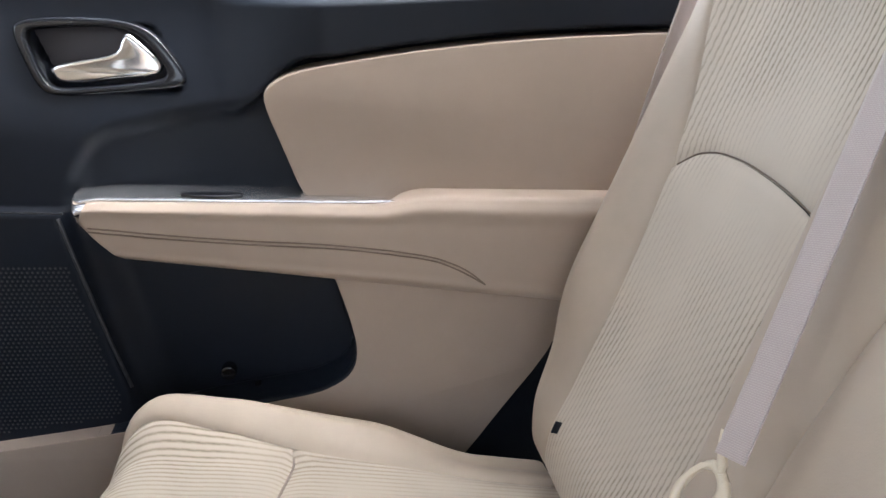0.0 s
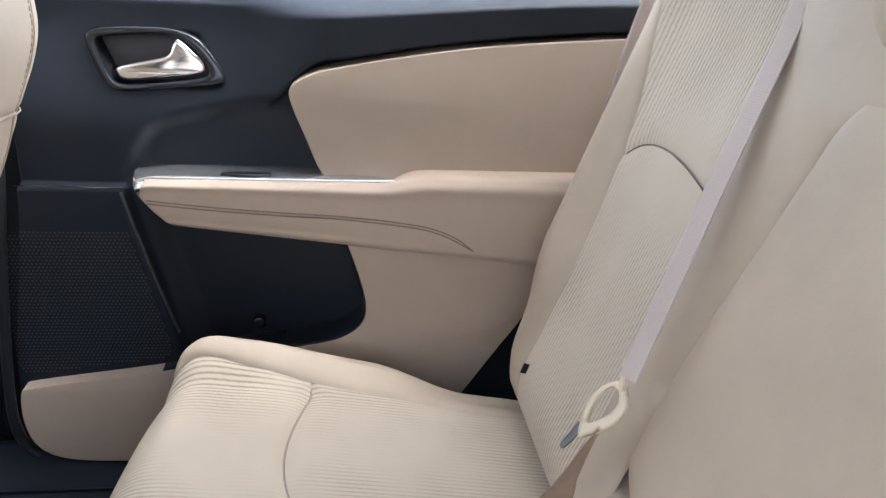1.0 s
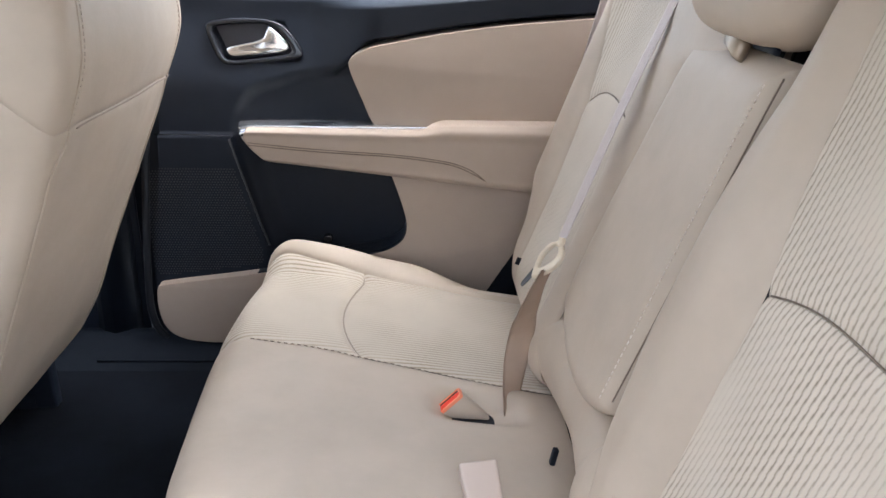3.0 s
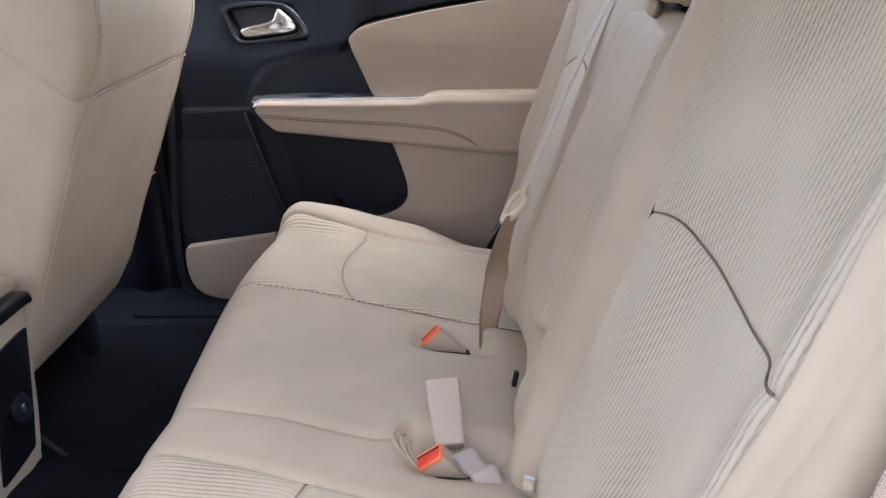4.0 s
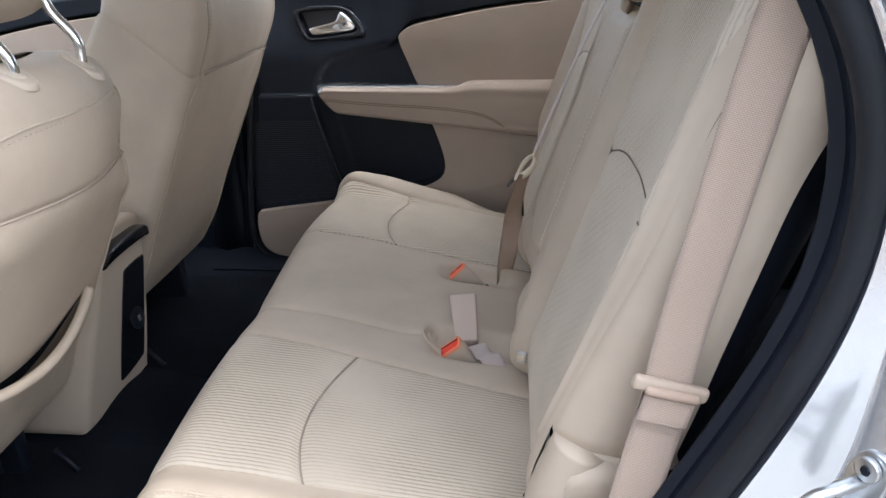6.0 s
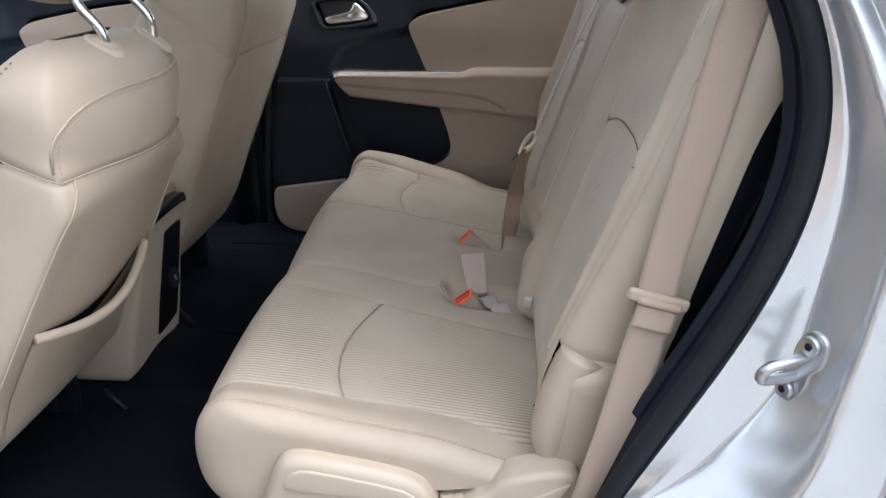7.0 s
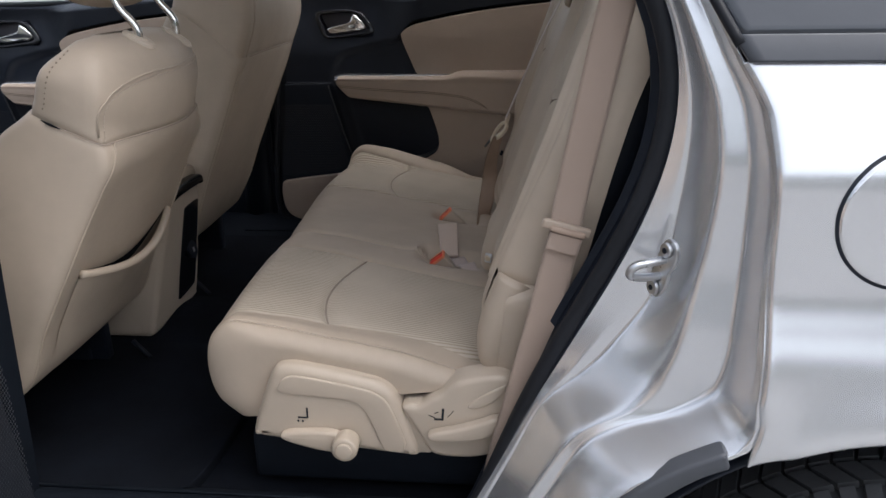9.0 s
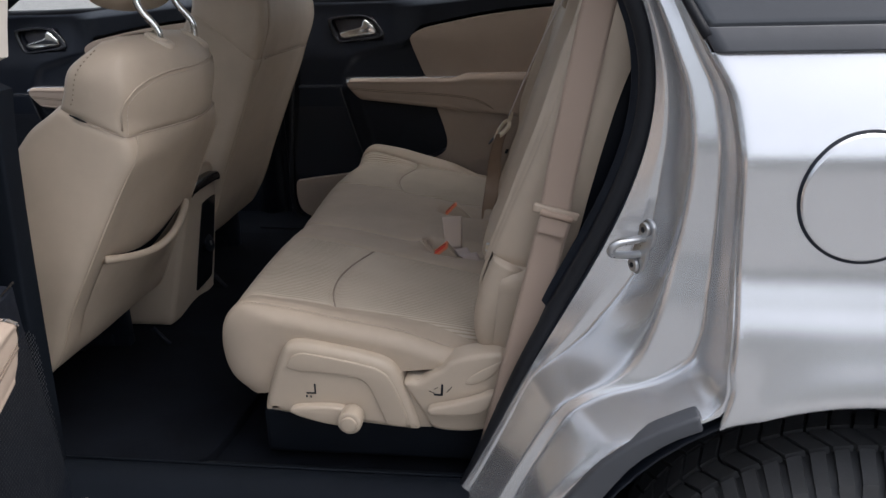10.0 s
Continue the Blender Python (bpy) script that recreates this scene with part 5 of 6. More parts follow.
        tube("seam_gap", [tuple(cap(np.array([[u]]), np.array([[1.0]]))[0, 0] + np.array([0, -0.001, 0])) for u in np.linspace(0.231, 0.246, 7)], [0.0008, 0.0014, 0.002, 0.0024, 0.002, 0.0014, 0.0008], CARPET, s, "open seam")
        stitches("edge_stitching", [tuple(cap(np.array([[0.5 - 0.271]]), np.array([[v]]))[0, 0] + np.array([0, -0.001, 0.0015])) for v in np.linspace(0.30, 0.95, 10)], SEAM, s, 0.003, 0.006, 0.0010)
    # frame, cushion and runners
    soft_block("seat_cushion", (-1.03, yc, 0.60), (0.27, 0.25, 0.09), -6, s, "smooth beige vinyl cushion")
    for y in (yc - 0.19, yc + 0.19):
        block("seat_runner", (0.36, 0.04, 0.05), pose(-1.04, y, 0.432), BLACK, s, "black seat runner", bevel=0.006)
        if abs(y) < abs(yc):
            tube("runner_lever", [(-0.76, y, 0.47), (-0.73, y, 0.435), (-0.72, y, 0.425)], 0.005, BLACK, s, "dark metal bracket")
        block("seat_riser", (0.40, 0.03, 0.14), pose(-1.02, y, 0.49), BLACK, s, "black seat riser", bevel=0.006)
    return s


near_hw = table([(0.5, 0.235), (0.8, 0.228), (1.0, 0.200), (1.03, 0.198), (1.08, 0.200), (1.12, 0.199), (1.147, 0.193), (1.167, 0.183), (1.18, 0.171), (1.192, 0.15), (1.2, 0.12), (1.204, 0.08)])
front_seat("beige vinyl front seat with map pocket and bare headrest posts",
           [(-0.554, 1.204), (-0.520, 1.198), (-0.493, 1.181), (-0.477, 1.124), (-0.498, 1.030), (-0.545, 0.95), (-0.615, 0.82), (-0.68, 0.70), (-0.745, 0.575), (-0.80, 0.545)],
           near_hw, -0.395, 1.022, 0.03, 0.15, True, 0.24,
           table([(0.5, 0.23), (0.9, 0.22), (0.98, 0.194), (1.015, 0.183), (1.045, 0.185), (1.07, 0.186), (1.10, 0.185), (1.134, 0.174), (1.158, 0.156), (1.175, 0.134), (1.19, 0.104), (1.198, 0.078), (1.204, 0.03)]))
far_hw = table([(0.5, 0.215), (0.8, 0.225), (1.05, 0.235), (1.15, 0.245), (1.25, 0.23), (1.33, 0.18)])
front_seat("beige vinyl front passenger seat seen from behind",
           [(-0.59, 1.328), (-0.56, 1.325), (-0.52, 1.29), (-0.502, 1.20), (-0.535, 1.095), (-0.595, 0.95), (-0.665, 0.79), (-0.735, 0.63), (-0.775, 0.575), (-0.83, 0.56)],
           far_hw, 0.365, 1.085, 0.30, 0.2, False, 0.325)


def front_headrest():
    h = thing("headrest", "beige vinyl headrest on two bare chrome posts", "headrest", "front headrests")
    soft_block("headrest_pad", (-0.592, -0.352, 1.350), (0.058, 0.14, 0.105), 8, h, "")
    for x, y, z, seat, sx, sy in ((-0.507, -0.450, -0.020, 1.1950, -0.45, 0.05), (-0.500, -0.312, -0.013, 1.1875, -0.62, -0.12)):
        bend = [(0.0, 1.15), (0.001, 1.205), (0.002, 1.226), (-0.006, 1.243), (-0.026, 1.264), (-0.036, 1.284), (-0.040, 1.33)]
        tube("headrest_post", rounded([(x + dx, y, pz + z) for dx, pz in bend], 2, closed=False), 0.0068, CHROME, h, "polished steel post", sides=14)
        for name, grow, up in (("post_sleeve", 1.0, 0.0035), ("sleeve_collar", 0.62, 0.0065)):
            ring = np.array([(x + grow * 0.027 * math.cos(k * math.pi / 16), y + grow * 0.020 * math.sin(k * math.pi / 16)) for k in range(32)])
            plate(name, ring, lambda u, v, w: (u, v, seat + up + sx * (u - x) + sy * (v - y) + w), 0.009, BEIGE_PLASTIC, h, "beige plastic guide sleeve", bevel=0.004)
    return h


front_headrest()


# ---- centre console ----
def console():
    c = thing("center_console", "beige centre console rear end with black vent panel", "console")

    def put(u, v, w):
        return (-0.690 + 0.20 * (v - 0.75) + w, u, v)

    body = rounded([(-0.062, 0.775), (-0.045, 0.790), (0.105, 0.790), (0.122, 0.775), (0.155, 0.60), (0.168, 0.44), (0.155, 0.425), (-0.10, 0.425), (-0.115, 0.44), (-0.092, 0.60)], 2)
    plate("console_body", body, put, 0.55, BEIGE_PLASTIC, c, "beige plastic housing", bevel=0.016, steps=5)
    pl = rounded([(0.026, 0.725), (0.034, 0.733), (0.108, 0.735), (0.116, 0.727), (0.134, 0.49), (0.126, 0.478), (0.036, 0.470), (0.024, 0.478)], 1)
    vp = plate("vent_panel", pl, put, 0.004, BLACK_GLOSS, c, "black socket panel", bevel=0.002)
    vp.location = (0.003, 0, 0)
    for z, r in ((0.60, 0.024),):
        disc("socket_cap", r, 0.008, Matrix.Translation(put(0.078, z, 0.006)) @ pose(0, 0, 0, 0, 80, 0), BLACK, vp, "round socket cover", bevel=0.002)
        block("cap_mark", (0.001, 0.010, 0.013), Matrix.Translation(put(0.078, z, 0.011)) @ pose(0, 0, 0, 0, -10, 0), STEEL, vp, "small printed mark", bevel=0.0003, segments=1)
    lat = rounded([(-0.070, 0.772), (-0.066, 0.800), (-0.03, 0.812), (0.09, 0.812), (0.118, 0.800), (0.122, 0.775), (0.10, 0.782), (-0.04, 0.782)], 2)
    plate("lid_latch", lat, lambda u, v, w: put(u, v, w), 0.06, BLACK_GLOSS, c, "black gloss lid latch", bevel=0.008).location = (0.012, 0, -0.004)
    lid = rounded([(-0.075, 0.80), (-0.06, 0.835), (0.11, 0.835), (0.125, 0.80), (0.12, 0.792), (-0.07, 0.792)], 2)
    plate("lid_pad", lid, lambda u, v, w: put(u, v, w), 0.35, VINYL, c, "padded beige lid", bevel=0.012).location = (-0.012, 0, 0)
    return c


console()


# ---- belts and buckles ----
def near_belt():
    b = thing("seat_belt", "tan seat belt hanging beside the rear seat through a plastic guide", "seat belt", "seat belts")
    w = [(1, 0.10, -0.36)]
    ribbon("upper_webbing", [(0.352, -0.680, 1.52), (0.316, -0.666, 1.36), (0.294, -0.661, 1.27), (0.263, -0.661, 1.11), (0.236, -0.660, 0.955), (0.2315, -0.663, 0.924)], [(1, 0.12, -0.20), (1, 0.12, -0.26), (1, 0.2, -0.32)], 0.0255, BELT, b, "woven tan webbing")
    ribbon("lower_webbing", [(0.236, -0.660, 0.930), (0.222, -0.668, 0.87), (0.197, -0.682, 0.76), (0.163, -0.694, 0.62), (0.135, -0.70, 0.50), (0.125, -0.70, 0.44)], [(1, 0.2, -0.32), (1, 0.08, -0.28), (1, 0.05, -0.28)], 0.0265, BELT, b, "woven tan webbing")
    m = Matrix.Translation((0.234, -0.667, 0.929)) @ Matrix.Rotation(radians(17), 4, "Y") @ Matrix.Rotation(radians(8), 4, "Z")
    block("belt_guide", (0.079, 0.011, 0.016), m, GUIDE_PLASTIC, b, "tan plastic belt guide", bevel=0.0072, segments=5)
    block("guide_bar", (0.057, 0.014, 0.011), m @ Matrix.Translation((0.002, -0.003, -0.004)), BELT_SOLID, b, "belt folded over the bar", bevel=0.006, segments=4)
    ribbon("folded_end", [(0.2335, -0.671, 0.918), (0.229, -0.673, 0.902), (0.2265, -0.674, 0.893)], [(1, 0.15, -0.30)] * 2, 0.0265, BELT, b, "stitched webbing fold", n=12)
    return b


near_belt()


def middle_belt():
    b = thing("seat_belt", "pinkish seat belt hanging between the rear backrests, tan tongue", "seat belt", "seat belts")
    ribbon("webbing", [(0.330, 0.375, 1.36), (0.287, 0.338, 1.264), (0.223, 0.288, 1.145), (0.165, 0.248, 1.020), (0.125, 0.223, 0.928)], [(-0.16, 0.95, -0.26)] * 2, 0.0155, BELT_GREY, b, "woven pinkish webbing")
    m = look((0.111, 0.225, 0.899), (0.711, 0.775, 0.299))

    def lay(zx, zy):
        return ((zx - 340) * 0.000175, -(zy - 300) * 0.000205)

    ring = rounded([lay(*q) for q in ((385, 195), (428, 245), (440, 295), (415, 365), (365, 425), (300, 470), (250, 505), (228, 480), (216, 400), (210, 320), (235, 262), (295, 195), (340, 170))], 1)
    hole = rounded([lay(*q) for q in ((243, 328), (290, 222), (345, 212), (382, 262), (376, 308), (336, 366), (258, 432))], 1)
    plate("belt_tongue", ring, lambda u, v, w: tuple(m @ Vector((u, v, w))), 0.009, CREAM_PLASTIC, b, "cream plastic latch tongue", bevel=0.004, hole=hole)
    bar = rounded([lay(*q) for q in ((312, 62), (345, 72), (398, 212), (362, 226))], 1)
    plate("tongue_bar", bar, lambda u, v, w: tuple(m @ Vector((u, v, w + 0.004))), 0.012, CREAM_PLASTIC, b, "cream plastic bar", bevel=0.003)
    blade = rounded([lay(*q) for q in ((214, 420), (240, 480), (205, 560), (180, 590), (164, 572), (170, 540), (196, 475))], 1)
    plate("tongue_blade", blade, lambda u, v, w: tuple(m @ Vector((u, v, w - 0.003))), 0.003, DARK_STEEL, b, "bare metal tongue blade", bevel=0.001)
    # lower run in a browner copy of the webbing: its shade is painted in
    ribbon("lower_webbing", [(0.105, 0.219, 0.880), (0.094, 0.226, 0.848), (0.084, 0.242, 0.795), (0.080, 0.262, 0.745), (0.074, 0.262, 0.700), (0.066, 0.235, 0.662), (0.058, 0.20, 0.63)], [(0.6, 0.75, -0.1), (0.75, 0.6, 0.15), (0.8, 0.5, -0.2), (0.98, -0.1, 0.1), (0.95, 0.15, -0.15), (0.75, 0.4, -0.45), (0.4, 0.7, -0.5)], 0.0200, BELT_SHADED, b, "twisted webbing, shade put in as brown")
    return b


middle_belt()


def far_belt():
    b = thing("seat_belt", "pinkish seat belt running up between far door and backrest", "seat belt", "seat belts")
    ribbon("webbing", [(0.345, 0.70, 1.50), (0.295, 0.70, 1.30), (0.272, 0.70, 1.215), (0.250, 0.702, 1.11), (0.238, 0.708, 1.03), (0.225, 0.72, 0.90)], [(0.75, 0.6, -0.2)] * 2, 0.0235, BELT_GREY, b, "woven pinkish webbing")
    return b


far_belt()


def buckle(label, base, tip, wide, size, strap, red_up):
    """A belt buckle: a tapered housing with a red button sunk in its end, on a stalk of webbing."""
    b = thing("belt_buckle", label, "belt buckle", "belt buckles")
    d = Vector(tip) - Vector(base)
    L, az = d.length, d.normalized()
    ax = (Vector(wide) - az * az.dot(Vector(wide))).normalized()
    ay = az.cross(ax)
    m = Matrix.Translation(base) @ Matrix((ax, ay, az)).transposed().to_4x4()
    w, h = size
    bm = bmesh.new()
    bmesh.ops.create_cube(bm, size=1.0, matrix=Matrix.Translation((0, 0, L / 2)) @ Matrix.Diagonal((w, h, L, 1)))
    for v in bm.verts:
        if v.co.z < L / 2:
            v.co.x *= 0.8
            v.co.y *= 0.8
    bmesh.ops.bevel(bm, geom=list(bm.edges), offset=0.004, segments=3, profile=0.5, affect="EDGES")
    bmesh.ops.transform(bm, matrix=m, verts=bm.verts)
    hs = part("housing", bm, BEIGE_PLASTIC if red_up else SATIN_PLASTIC, b, "beige plastic housing")
    if red_up:
        def box(u, v):
            c = 0.0025
            return np.array([(-u + c, -v), (u - c, -v), (u, -v + c), (u, v - c), (u - c, v), (-u + c, v), (-u, v - c), (-u, -v + c)])

        plate("rim", box(w / 2, h / 2), lambda u, v, q: tuple(m @ Vector((u, v, L + 0.003 + q))), 0.006, ORANGE, hs, "pale orange rim", bevel=0.0012, hole=box(w / 2 - 0.003, h / 2 - 0.003))
        block("release_button", (w - 0.007, h - 0.008, 0.006), m @ Matrix.Translation((0, -0.0012, L - 0.001)), RED, hs, "red release button", bevel=0.002)
        block("slot", (w - 0.010, 0.0022, 0.003), m @ Matrix.Translation((0, h / 2 - 0.0042, L + 0.0005)), BLACK, hs, "dark tongue slot", bevel=0.0005, segments=1)
    if strap:
        ribbon("strap", strap, [(0.85, 0.5, 0.15), (0.8, 0.5, -0.2), (0.85, 0.5, 0.2), (0.9, 0.4, 0.0)], 0.019, BELT_GREY, b, "pale strap", n=24)
    return b


buckle("beige belt buckle with red button lying in the seat gap", (0.032, -0.126, 0.602), (-0.027, -0.144, 0.670), (1, 0.05, -0.05), (0.052, 0.026), [(0.012, -0.112, 0.652), (0.022, -0.132, 0.670), (0.036, -0.150, 0.660), (0.046, -0.166, 0.668), (0.056, -0.182, 0.656), (0.072, -0.206, 0.645)], True)
buckle("beige belt buckle with red button sunk in a seat pocket", (0.024, 0.190, 0.615), (-0.036, 0.180, 0.675), (1, 0.10, -0.05), (0.046, 0.020), None, True)
buckle("upright beige belt buckle cover on the centre cushion", (0.003, -0.103, 0.658), (-0.010, -0.012, 0.706), (1, 0, 0), (0.050, 0.026), None, False)


# ---- car body beside the open door ----
def near_body():
    b = thing("car_body", "silver car rear quarter with open door frame", "car body", kind="structure")
    def seal(z):
        return np.polyval([2.9436, 0.5778, -2.1279, -0.9569, 0.3576, 0.3282], np.asarray(z, float) - 1.0)

    def inner(z):
        return np.polyval([2.0303, 0.4616, -1.5778, -0.9504, 0.3229, 0.3464], np.asarray(z, float) - 1.0)

    outer = table(list(zip([0.33, 0.49, 0.565, 0.63, 0.679, 0.70, 0.714, 0.726, 0.79, 0.85, 0.979, 1.105, 1.141, 1.202, 1.262, 1.45, 1.62], [0.19, 0.212, 0.248, 0.298, 0.350, 0.400, 0.442, 0.454, 0.460, 0.463, 0.461, 0.453, 0.446, 0.414, 0.384, 0.27, 0.14])))
    skin = table([(0.30, 0.90), (0.55, 0.93), (0.66, 0.936), (0.74, 0.934), (0.80, 0.928), (0.84, 0.919), (0.88, 0.905), (0.915, 0.894), (0.96, 0.889), (1.02, 0.887), (1.078, 0.881), (1.092, 0.876), (1.14, 0.858), (1.196, 0.834), (1.30, 0.785), (1.62, 0.63)])
    lip_y = table([(0.33, 0.735), (0.647, 0.735), (1.1, 0.73), (1.26, 0.725), (1.45, 0.68), (1.62, 0.60)])

    def pressed(knots):
        """A folded section with small radii at its bends."""
        k = np.linspace(0, len(knots) - 1, 481)
        q = np.stack([np.interp(k, np.arange(len(knots)), [p[i] for p in knots]) for i in (0, 1)], -1)
        for _ in range(2):
            pad = np.r_[np.repeat(q[:1], 9, 0), q, np.repeat(q[-1:], 9, 0)]
            c = np.cumsum(np.r_[np.zeros((1, 2)), pad], axis=0)
            q = (c[19:] - c[:-19]) / 19
        return lambda v: np.stack([np.interp(v, np.linspace(0, 1, 481), q[:, i]) for i in (0, 1)], -1)

    # across the frame: lip, first wall, plateau, second wall, outer lip; by height
    rise = (0.0, 0.05, 0.06, 0.50, 0.54, 0.92, 1.0, 1.0)
    levels = ((0.575, (0, 0.068, 0.112, 0.379, 0.569, 0.773, 0.892, 1)), (0.67, (0, 0.046, 0.082, 0.353, 0.511, 0.846, 0.924, 1)), (0.77, (0, 0.145, 0.25, 0.53, 0.87, 0.945, 0.97, 1)),
              (0.87, (0, 0.27, 0.39, 0.545, 0.90, 0.945, 0.97, 1)), (1.04, (0, 0.19, 0.28, 0.52, 0.90, 0.94, 0.97, 1)), (1.19, (0, 0.116, 0.178, 0.367, 0.83, 0.885, 0.955, 1)))
    runs = [table([(0.33, k[0])] + list(zip((0.575, 0.67, 0.77, 0.87, 1.04, 1.19), k)) + [(1.62, k[-1])]) for k in zip(*(k for _, k in levels))]

    def jamb(U, V):
        z = 0.33 + 1.29 * U
        x0, x1 = inner(z), outer(z) + 0.006
        y0, y1 = lip_y(z), skin(z) - 0.008
        q = np.empty(U.shape + (2,))
        for i in range(U.shape[0]):
            q[i] = pressed([(float(run(z[i, 0])), w) for run, w in zip(runs, rise)])(V[i])
        return np.stack([x0 + (x1 - x0) * q[..., 0], -(y0 + (y1 - y0) * q[..., 1]), z], -1)

    cloth_part("door_frame", jamb, 150, 170, PAINT, b, "silver painted door frame", flip=True, thick=0.003)

    def flange(U, V):
        z = 0.33 + 1.29 * U
        x = seal(z) + (inner(z) - seal(z)) * V
        y = (lip_y(z) - 0.055) + 0.055 * V
        return np.stack([x, -y, z], -1)

    cloth_part("pinch_flange", flange, 80, 6, BLACK, b, "black inner flange", flip=True, thick=0.003)
    zr = np.linspace(0.34, 1.60, 60)
    tube("door_seal", [(float(0.6 * seal(z) + 0.4 * inner(z)), -float(lip_y(z)) + 0.012, float(z)) for z in zr], 0.0135, RUBBER, b, "black rubber door seal", sides=14)

    # quarter panel with the wheel arch cut out
    def arch(x):
        return 0.33 + np.sqrt(np.clip(0.42**2 - (x - 0.655) ** 2, 0, None))

    def quarter(U, V):
        top = 1.196
        x = 0.455 + 1.295 * U**1.3
        lo = np.where(np.abs(x - 0.655) < 0.415, arch(x), 0.33)
        z = lo + (top - lo) * V
        edge = outer(np.maximum(z, 0.76)) - 0.010 * smooth(0.76 - z, 0.0, 0.06) + 0.003
        x = edge + (1.75 - edge) * U**1.3
        lo = np.where(np.abs(x - 0.655) < 0.415, arch(x), 0.33)
        z = lo + (top - lo) * V
        flare = 0.012 * np.exp(-(np.clip(z - lo, 0, 1) / 0.05) ** 2)
        bend = 0.012 * smooth(0.47 - x, -0.01, 0.012) * 0
        return np.stack([x, -(skin(z) + flare * smooth(x, 0.46, 0.52) - bend - 0.10 * smooth(x, 1.1, 1.8) ** 2), z], -1)

    cloth_part("quarter_panel", quarter, 130, 100, PAINT, b, "silver painted quarter panel", flip=False, thick=0.004, sink=0.005, width=0.004, edges="lb")
    # wheel arch liner
    def liner(U, V):
        a = radians(-5) + radians(190) * U
        r = 0.415
        y = -0.60 - 0.315 * V
        return np.stack([0.655 + r * np.cos(a), y + 0 * a, 0.33 + r * np.sin(a)], -1)

    cloth_part("arch_liner", liner, 40, 8, BLACK, b, "black arch liner", thick=0.004)
    cl = rounded([(0.434, 0.702), (0.430, 0.714), (0.427, 0.726), (0.415, 0.722), (0.361, 0.694), (0.310, 0.654), (0.265, 0.600), (0.232, 0.540), (0.211, 0.48), (0.19, 0.36), (0.232, 0.36), (0.255, 0.49), (0.285, 0.555), (0.314, 0.600), (0.345, 0.644), (0.392, 0.682), (0.425, 0.698)], 1)
    plate("arch_cladding", cl, lambda u, v, w: (u, -0.940 - w, v), 0.03, CLADDING, b, "dark grey plastic cladding", bevel=0.006)
    # fuel flap: a black gap ring and a flush lid
    cx, cz, r = 0.616, 1.018, 0.082

    def wall(u, v, w):
        return (u, -float(skin(v)) - w, v)

    circ = [(cx + r * math.cos(a), cz + r * math.sin(a)) for a in np.linspace(0, 2 * math.pi, 72, endpoint=False)]
    ring = [(cx + (r + 0.0035) * math.cos(a), cz + (r + 0.0035) * math.sin(a)) for a in np.linspace(0, 2 * math.pi, 72, endpoint=False)]
    fl = plate("fuel_flap_gap", ring, lambda u, v, w: wall(u, v, w + 0.0012), 0.004, BLACK, b, "dark gap round the fuel flap", bevel=0.0008, steps=2)

    def lid(U, V):
        a = 2 * np.pi * U
        rr = (r - 0.0008) * V
        u, v = cx + rr * np.cos(a), cz + rr * np.sin(a)
        drop = 0.0022 * smooth(V, 0.965, 1.0)
        return np.stack([u, -(skin(v) + 0.0036 - drop), v], -1)

    cloth_part("fuel_flap", lid, 97, 40, PAINT, b, "round silver fuel flap", flip=True)
    # quarter window and its belt moulding
    def win(U, V):
        z = 1.222 + 0.34 * V
        x0 = table([(1.2, 0.428), (1.262, 0.392), (1.45, 0.30), (1.62, 0.2)])(z)
        x = x0 + (1.7 - x0) * U
        return np.stack([x, -(skin(z) + 0.004), z], -1)

    w = cloth_part("side_window", win, 30, 14, TINTED, b, "dark tinted side window", flip=False, thick=0.004)

    def mould(U, V):
        z = 1.196 + 0.030 * V
        x = 0.425 - 0.018 * V + 1.27 * U
        y = skin(z) + 0.008 + 0.001 * np.sin(np.pi * V)
        return np.stack([x, -y, z], -1)

    cloth_part("belt_moulding", mould, 30, 10, CLADDING, w, "dark belt moulding", flip=False, thick=0.006)
    tube("window_seal", [(float(table([(1.2, 0.428), (1.262, 0.392), (1.45, 0.30), (1.62, 0.2)])(z)) - 0.004, -float(skin(z)) - 0.004, float(z)) for z in np.linspace(1.214, 1.56, 30)], 0.0065, RUBBER, w, "black window seal", sides=8)
    # inner black trim behind the belt
    def trim(U, V):
        z = 0.40 + 1.2 * U
        x = seal(z) - 0.012 + 1.1 * V
        y = lip_y(z) - 0.055 - 0.04 * V
        return np.stack([x, -y, z], -1)

    cloth_part("inner_trim", trim, 40, 8, BLACK, b, "black inner pillar trim", flip=True, thick=0.004)
    return b


near_body()


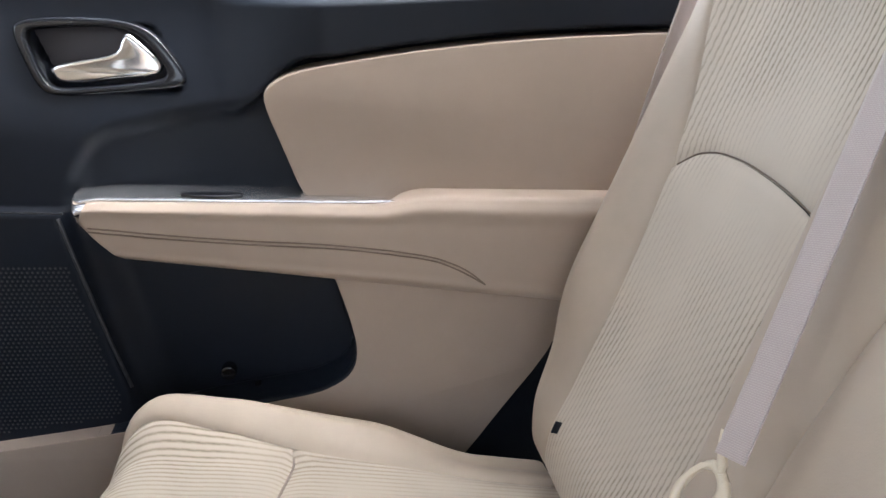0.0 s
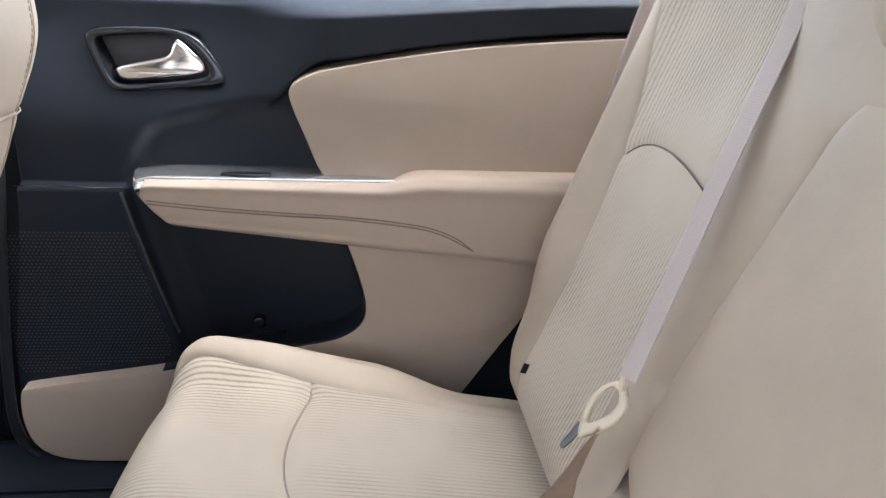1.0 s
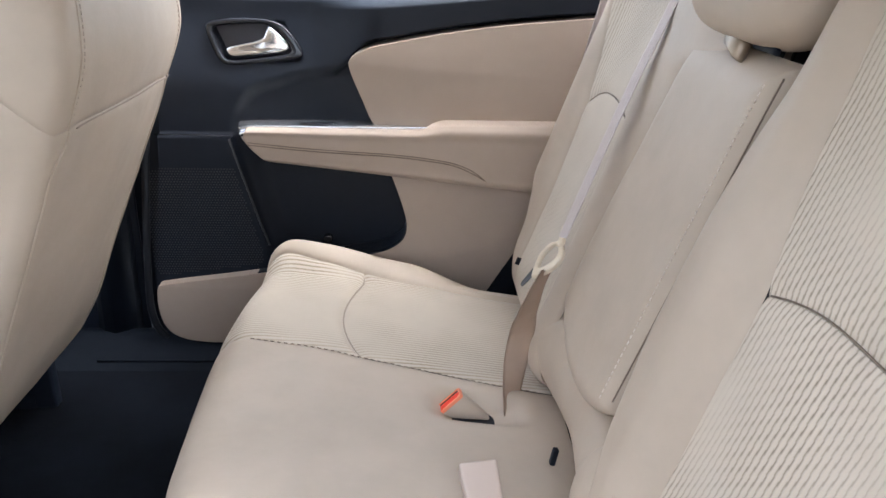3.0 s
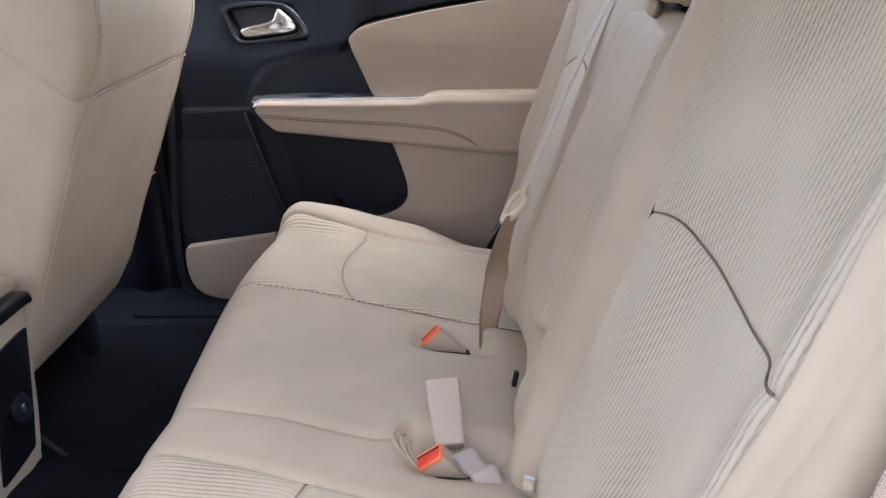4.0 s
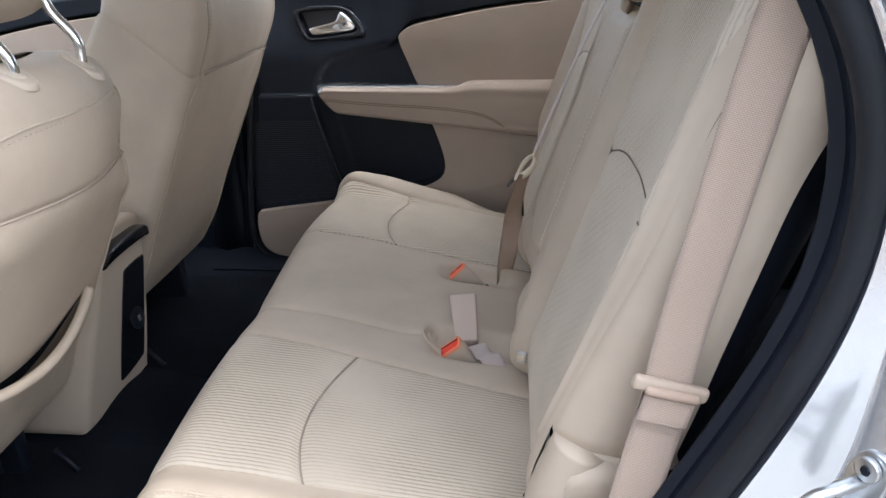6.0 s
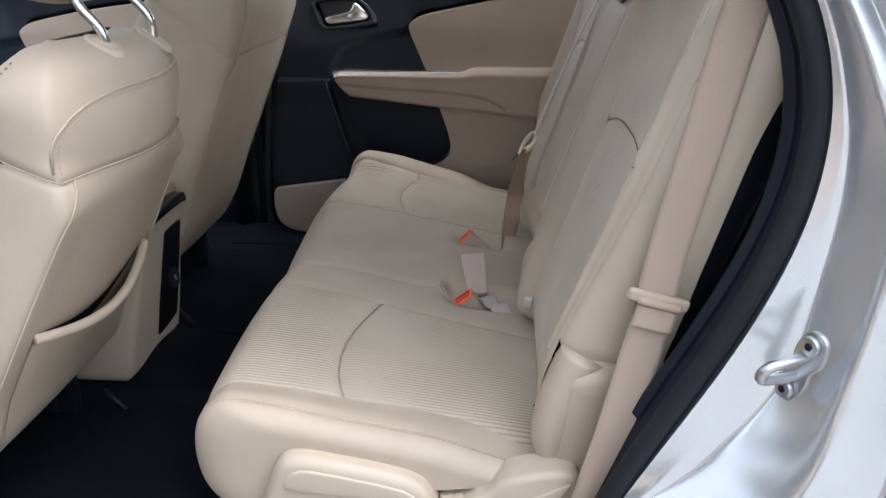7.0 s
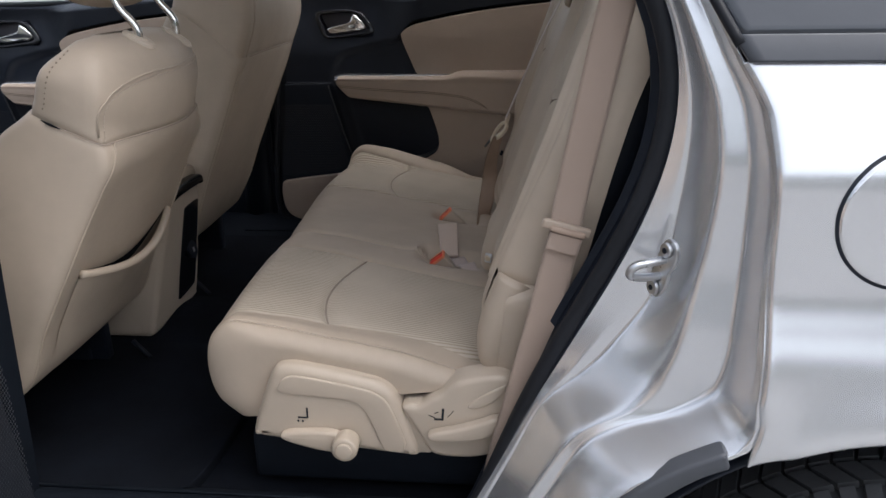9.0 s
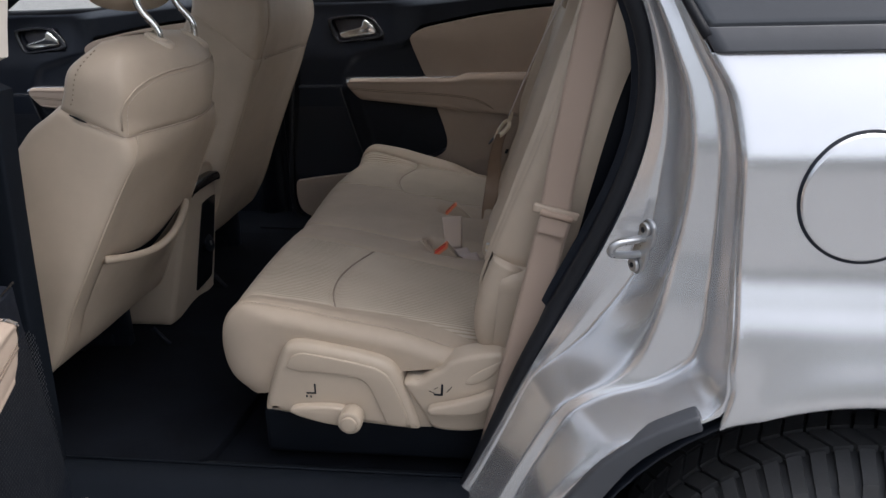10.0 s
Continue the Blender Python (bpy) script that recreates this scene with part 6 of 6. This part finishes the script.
def striker():
    s = thing("door_striker", "galvanised door striker loop bolted to the silver door frame", "door striker")
    m = Matrix.Translation((0.355, -0.794, 0.918)) @ Matrix.Rotation(radians(-62), 4, "Z") @ Matrix.Rotation(radians(20), 4, "Y") @ Matrix.Scale(1.25, 4)
    pl = rounded([(-0.010, 0.036), (0.010, 0.038), (0.016, 0.012), (0.010, 0.0), (0.014, -0.012), (0.009, -0.040), (-0.009, -0.038), (-0.015, -0.012), (-0.010, 0.0), (-0.014, 0.012)], 2)
    plate("striker_plate", pl, lambda u, v, w: tuple(m @ Vector((u, -w, v))), 0.004, STEEL, s, "steel plate", bevel=0.0015)
    tube("striker_loop", rounded([tuple(m @ Vector(p)) for p in ((0.0, 0.002, 0.012), (0.0, -0.018, 0.011), (-0.002, -0.039, 0.009), (-0.002, -0.041, -0.006), (0.0, -0.020, -0.010), (0.0, 0.002, -0.012))], 2, closed=False), 0.0058, STEEL, s, "bright steel loop", sides=12)
    for dz in (0.025, -0.027):
        sc = disc("screw", 0.0085, 0.005, m @ Matrix.Translation((0.0, -0.003, dz)) @ Matrix.Rotation(radians(90), 4, "X"), STEEL, s, "torx screw", bevel=0.0012, sides=20)
        disc("screw_socket", 0.0035, 0.002, m @ Matrix.Translation((0.0, -0.0056, dz)) @ Matrix.Rotation(radians(90), 4, "X"), BLACK, s, "", bevel=0.0003, sides=6)
    return s


striker()


def wheel():
    w = thing("wheel", "black treaded tyre of the rear wheel standing on the ground", "wheel")
    cx, cz = 0.70, 0.280
    sec = curve([(-0.675, 0.235), (-0.668, 0.29), (-0.680, 0.332), (-0.71, 0.344), (-0.785, 0.347), (-0.86, 0.344), (-0.898, 0.328), (-0.914, 0.29), (-0.905, 0.235)])

    def fn(U, V):
        a = 2 * np.pi * U
        p = sec(V)
        return np.stack([cx + p[..., 1] * np.cos(a), p[..., 0], cz + p[..., 1] * np.sin(a)], -1)

    t = cloth_part("tyre", fn, 120, 40, TYRE, w, "black rubber tyre", flip=True)
    # rows of tread blocks: inner edge, outer edge, slant, height at both edges
    rows = ((-0.676, -0.704, 0.03, 0.344, 0.352), (-0.712, -0.752, -0.05, 0.356, 0.359), (-0.761, -0.803, 0.05, 0.360, 0.360), (-0.812, -0.852, -0.06, 0.360, 0.357), (-0.859, -0.912, 0.035, 0.356, 0.332))
    step = 2 * math.pi / 66
    for k in range(66):
        a = step * k
        if not 0.22 < a / math.pi < 1.0:
            continue
        for row, (y0, y1, sk, top0, top1) in enumerate(rows):
            mid = a + (row % 2) * step / 2
            half = step * (0.42 if row != 4 else 0.33)
            V0 = []
            for low_by, shrink in ((0.030, 1.0), (0.0015, 1.0), (0.0, 0.94)):
                for side, y, top in ((-1, y0, top0), (1, y0, top0), (1, y1, top1), (-1, y1, top1)):
                    ang = mid + side * half * shrink + (sk if y == y1 else 0.0)
                    V0.append((cx + (top - low_by) * math.cos(ang), y, cz + (top - low_by) * math.sin(ang)))
            F0 = [[0, 3, 2, 1]] + [[b + (i + 1) % 4, b + i, b + 4 + i, b + 4 + (i + 1) % 4] for b in (0, 4) for i in range(4)] + [[8, 9, 10, 11]]
            link("tread_block", V0, F0, TYRE, t, shade=False)
    disc("rim", 0.236, 0.16, Matrix.Translation((cx, -0.79, cz)) @ pose(0, 0, 0, 90, 0, 0), STEEL, w, "alloy rim", bevel=0.01, sides=48)
    return w


wheel()
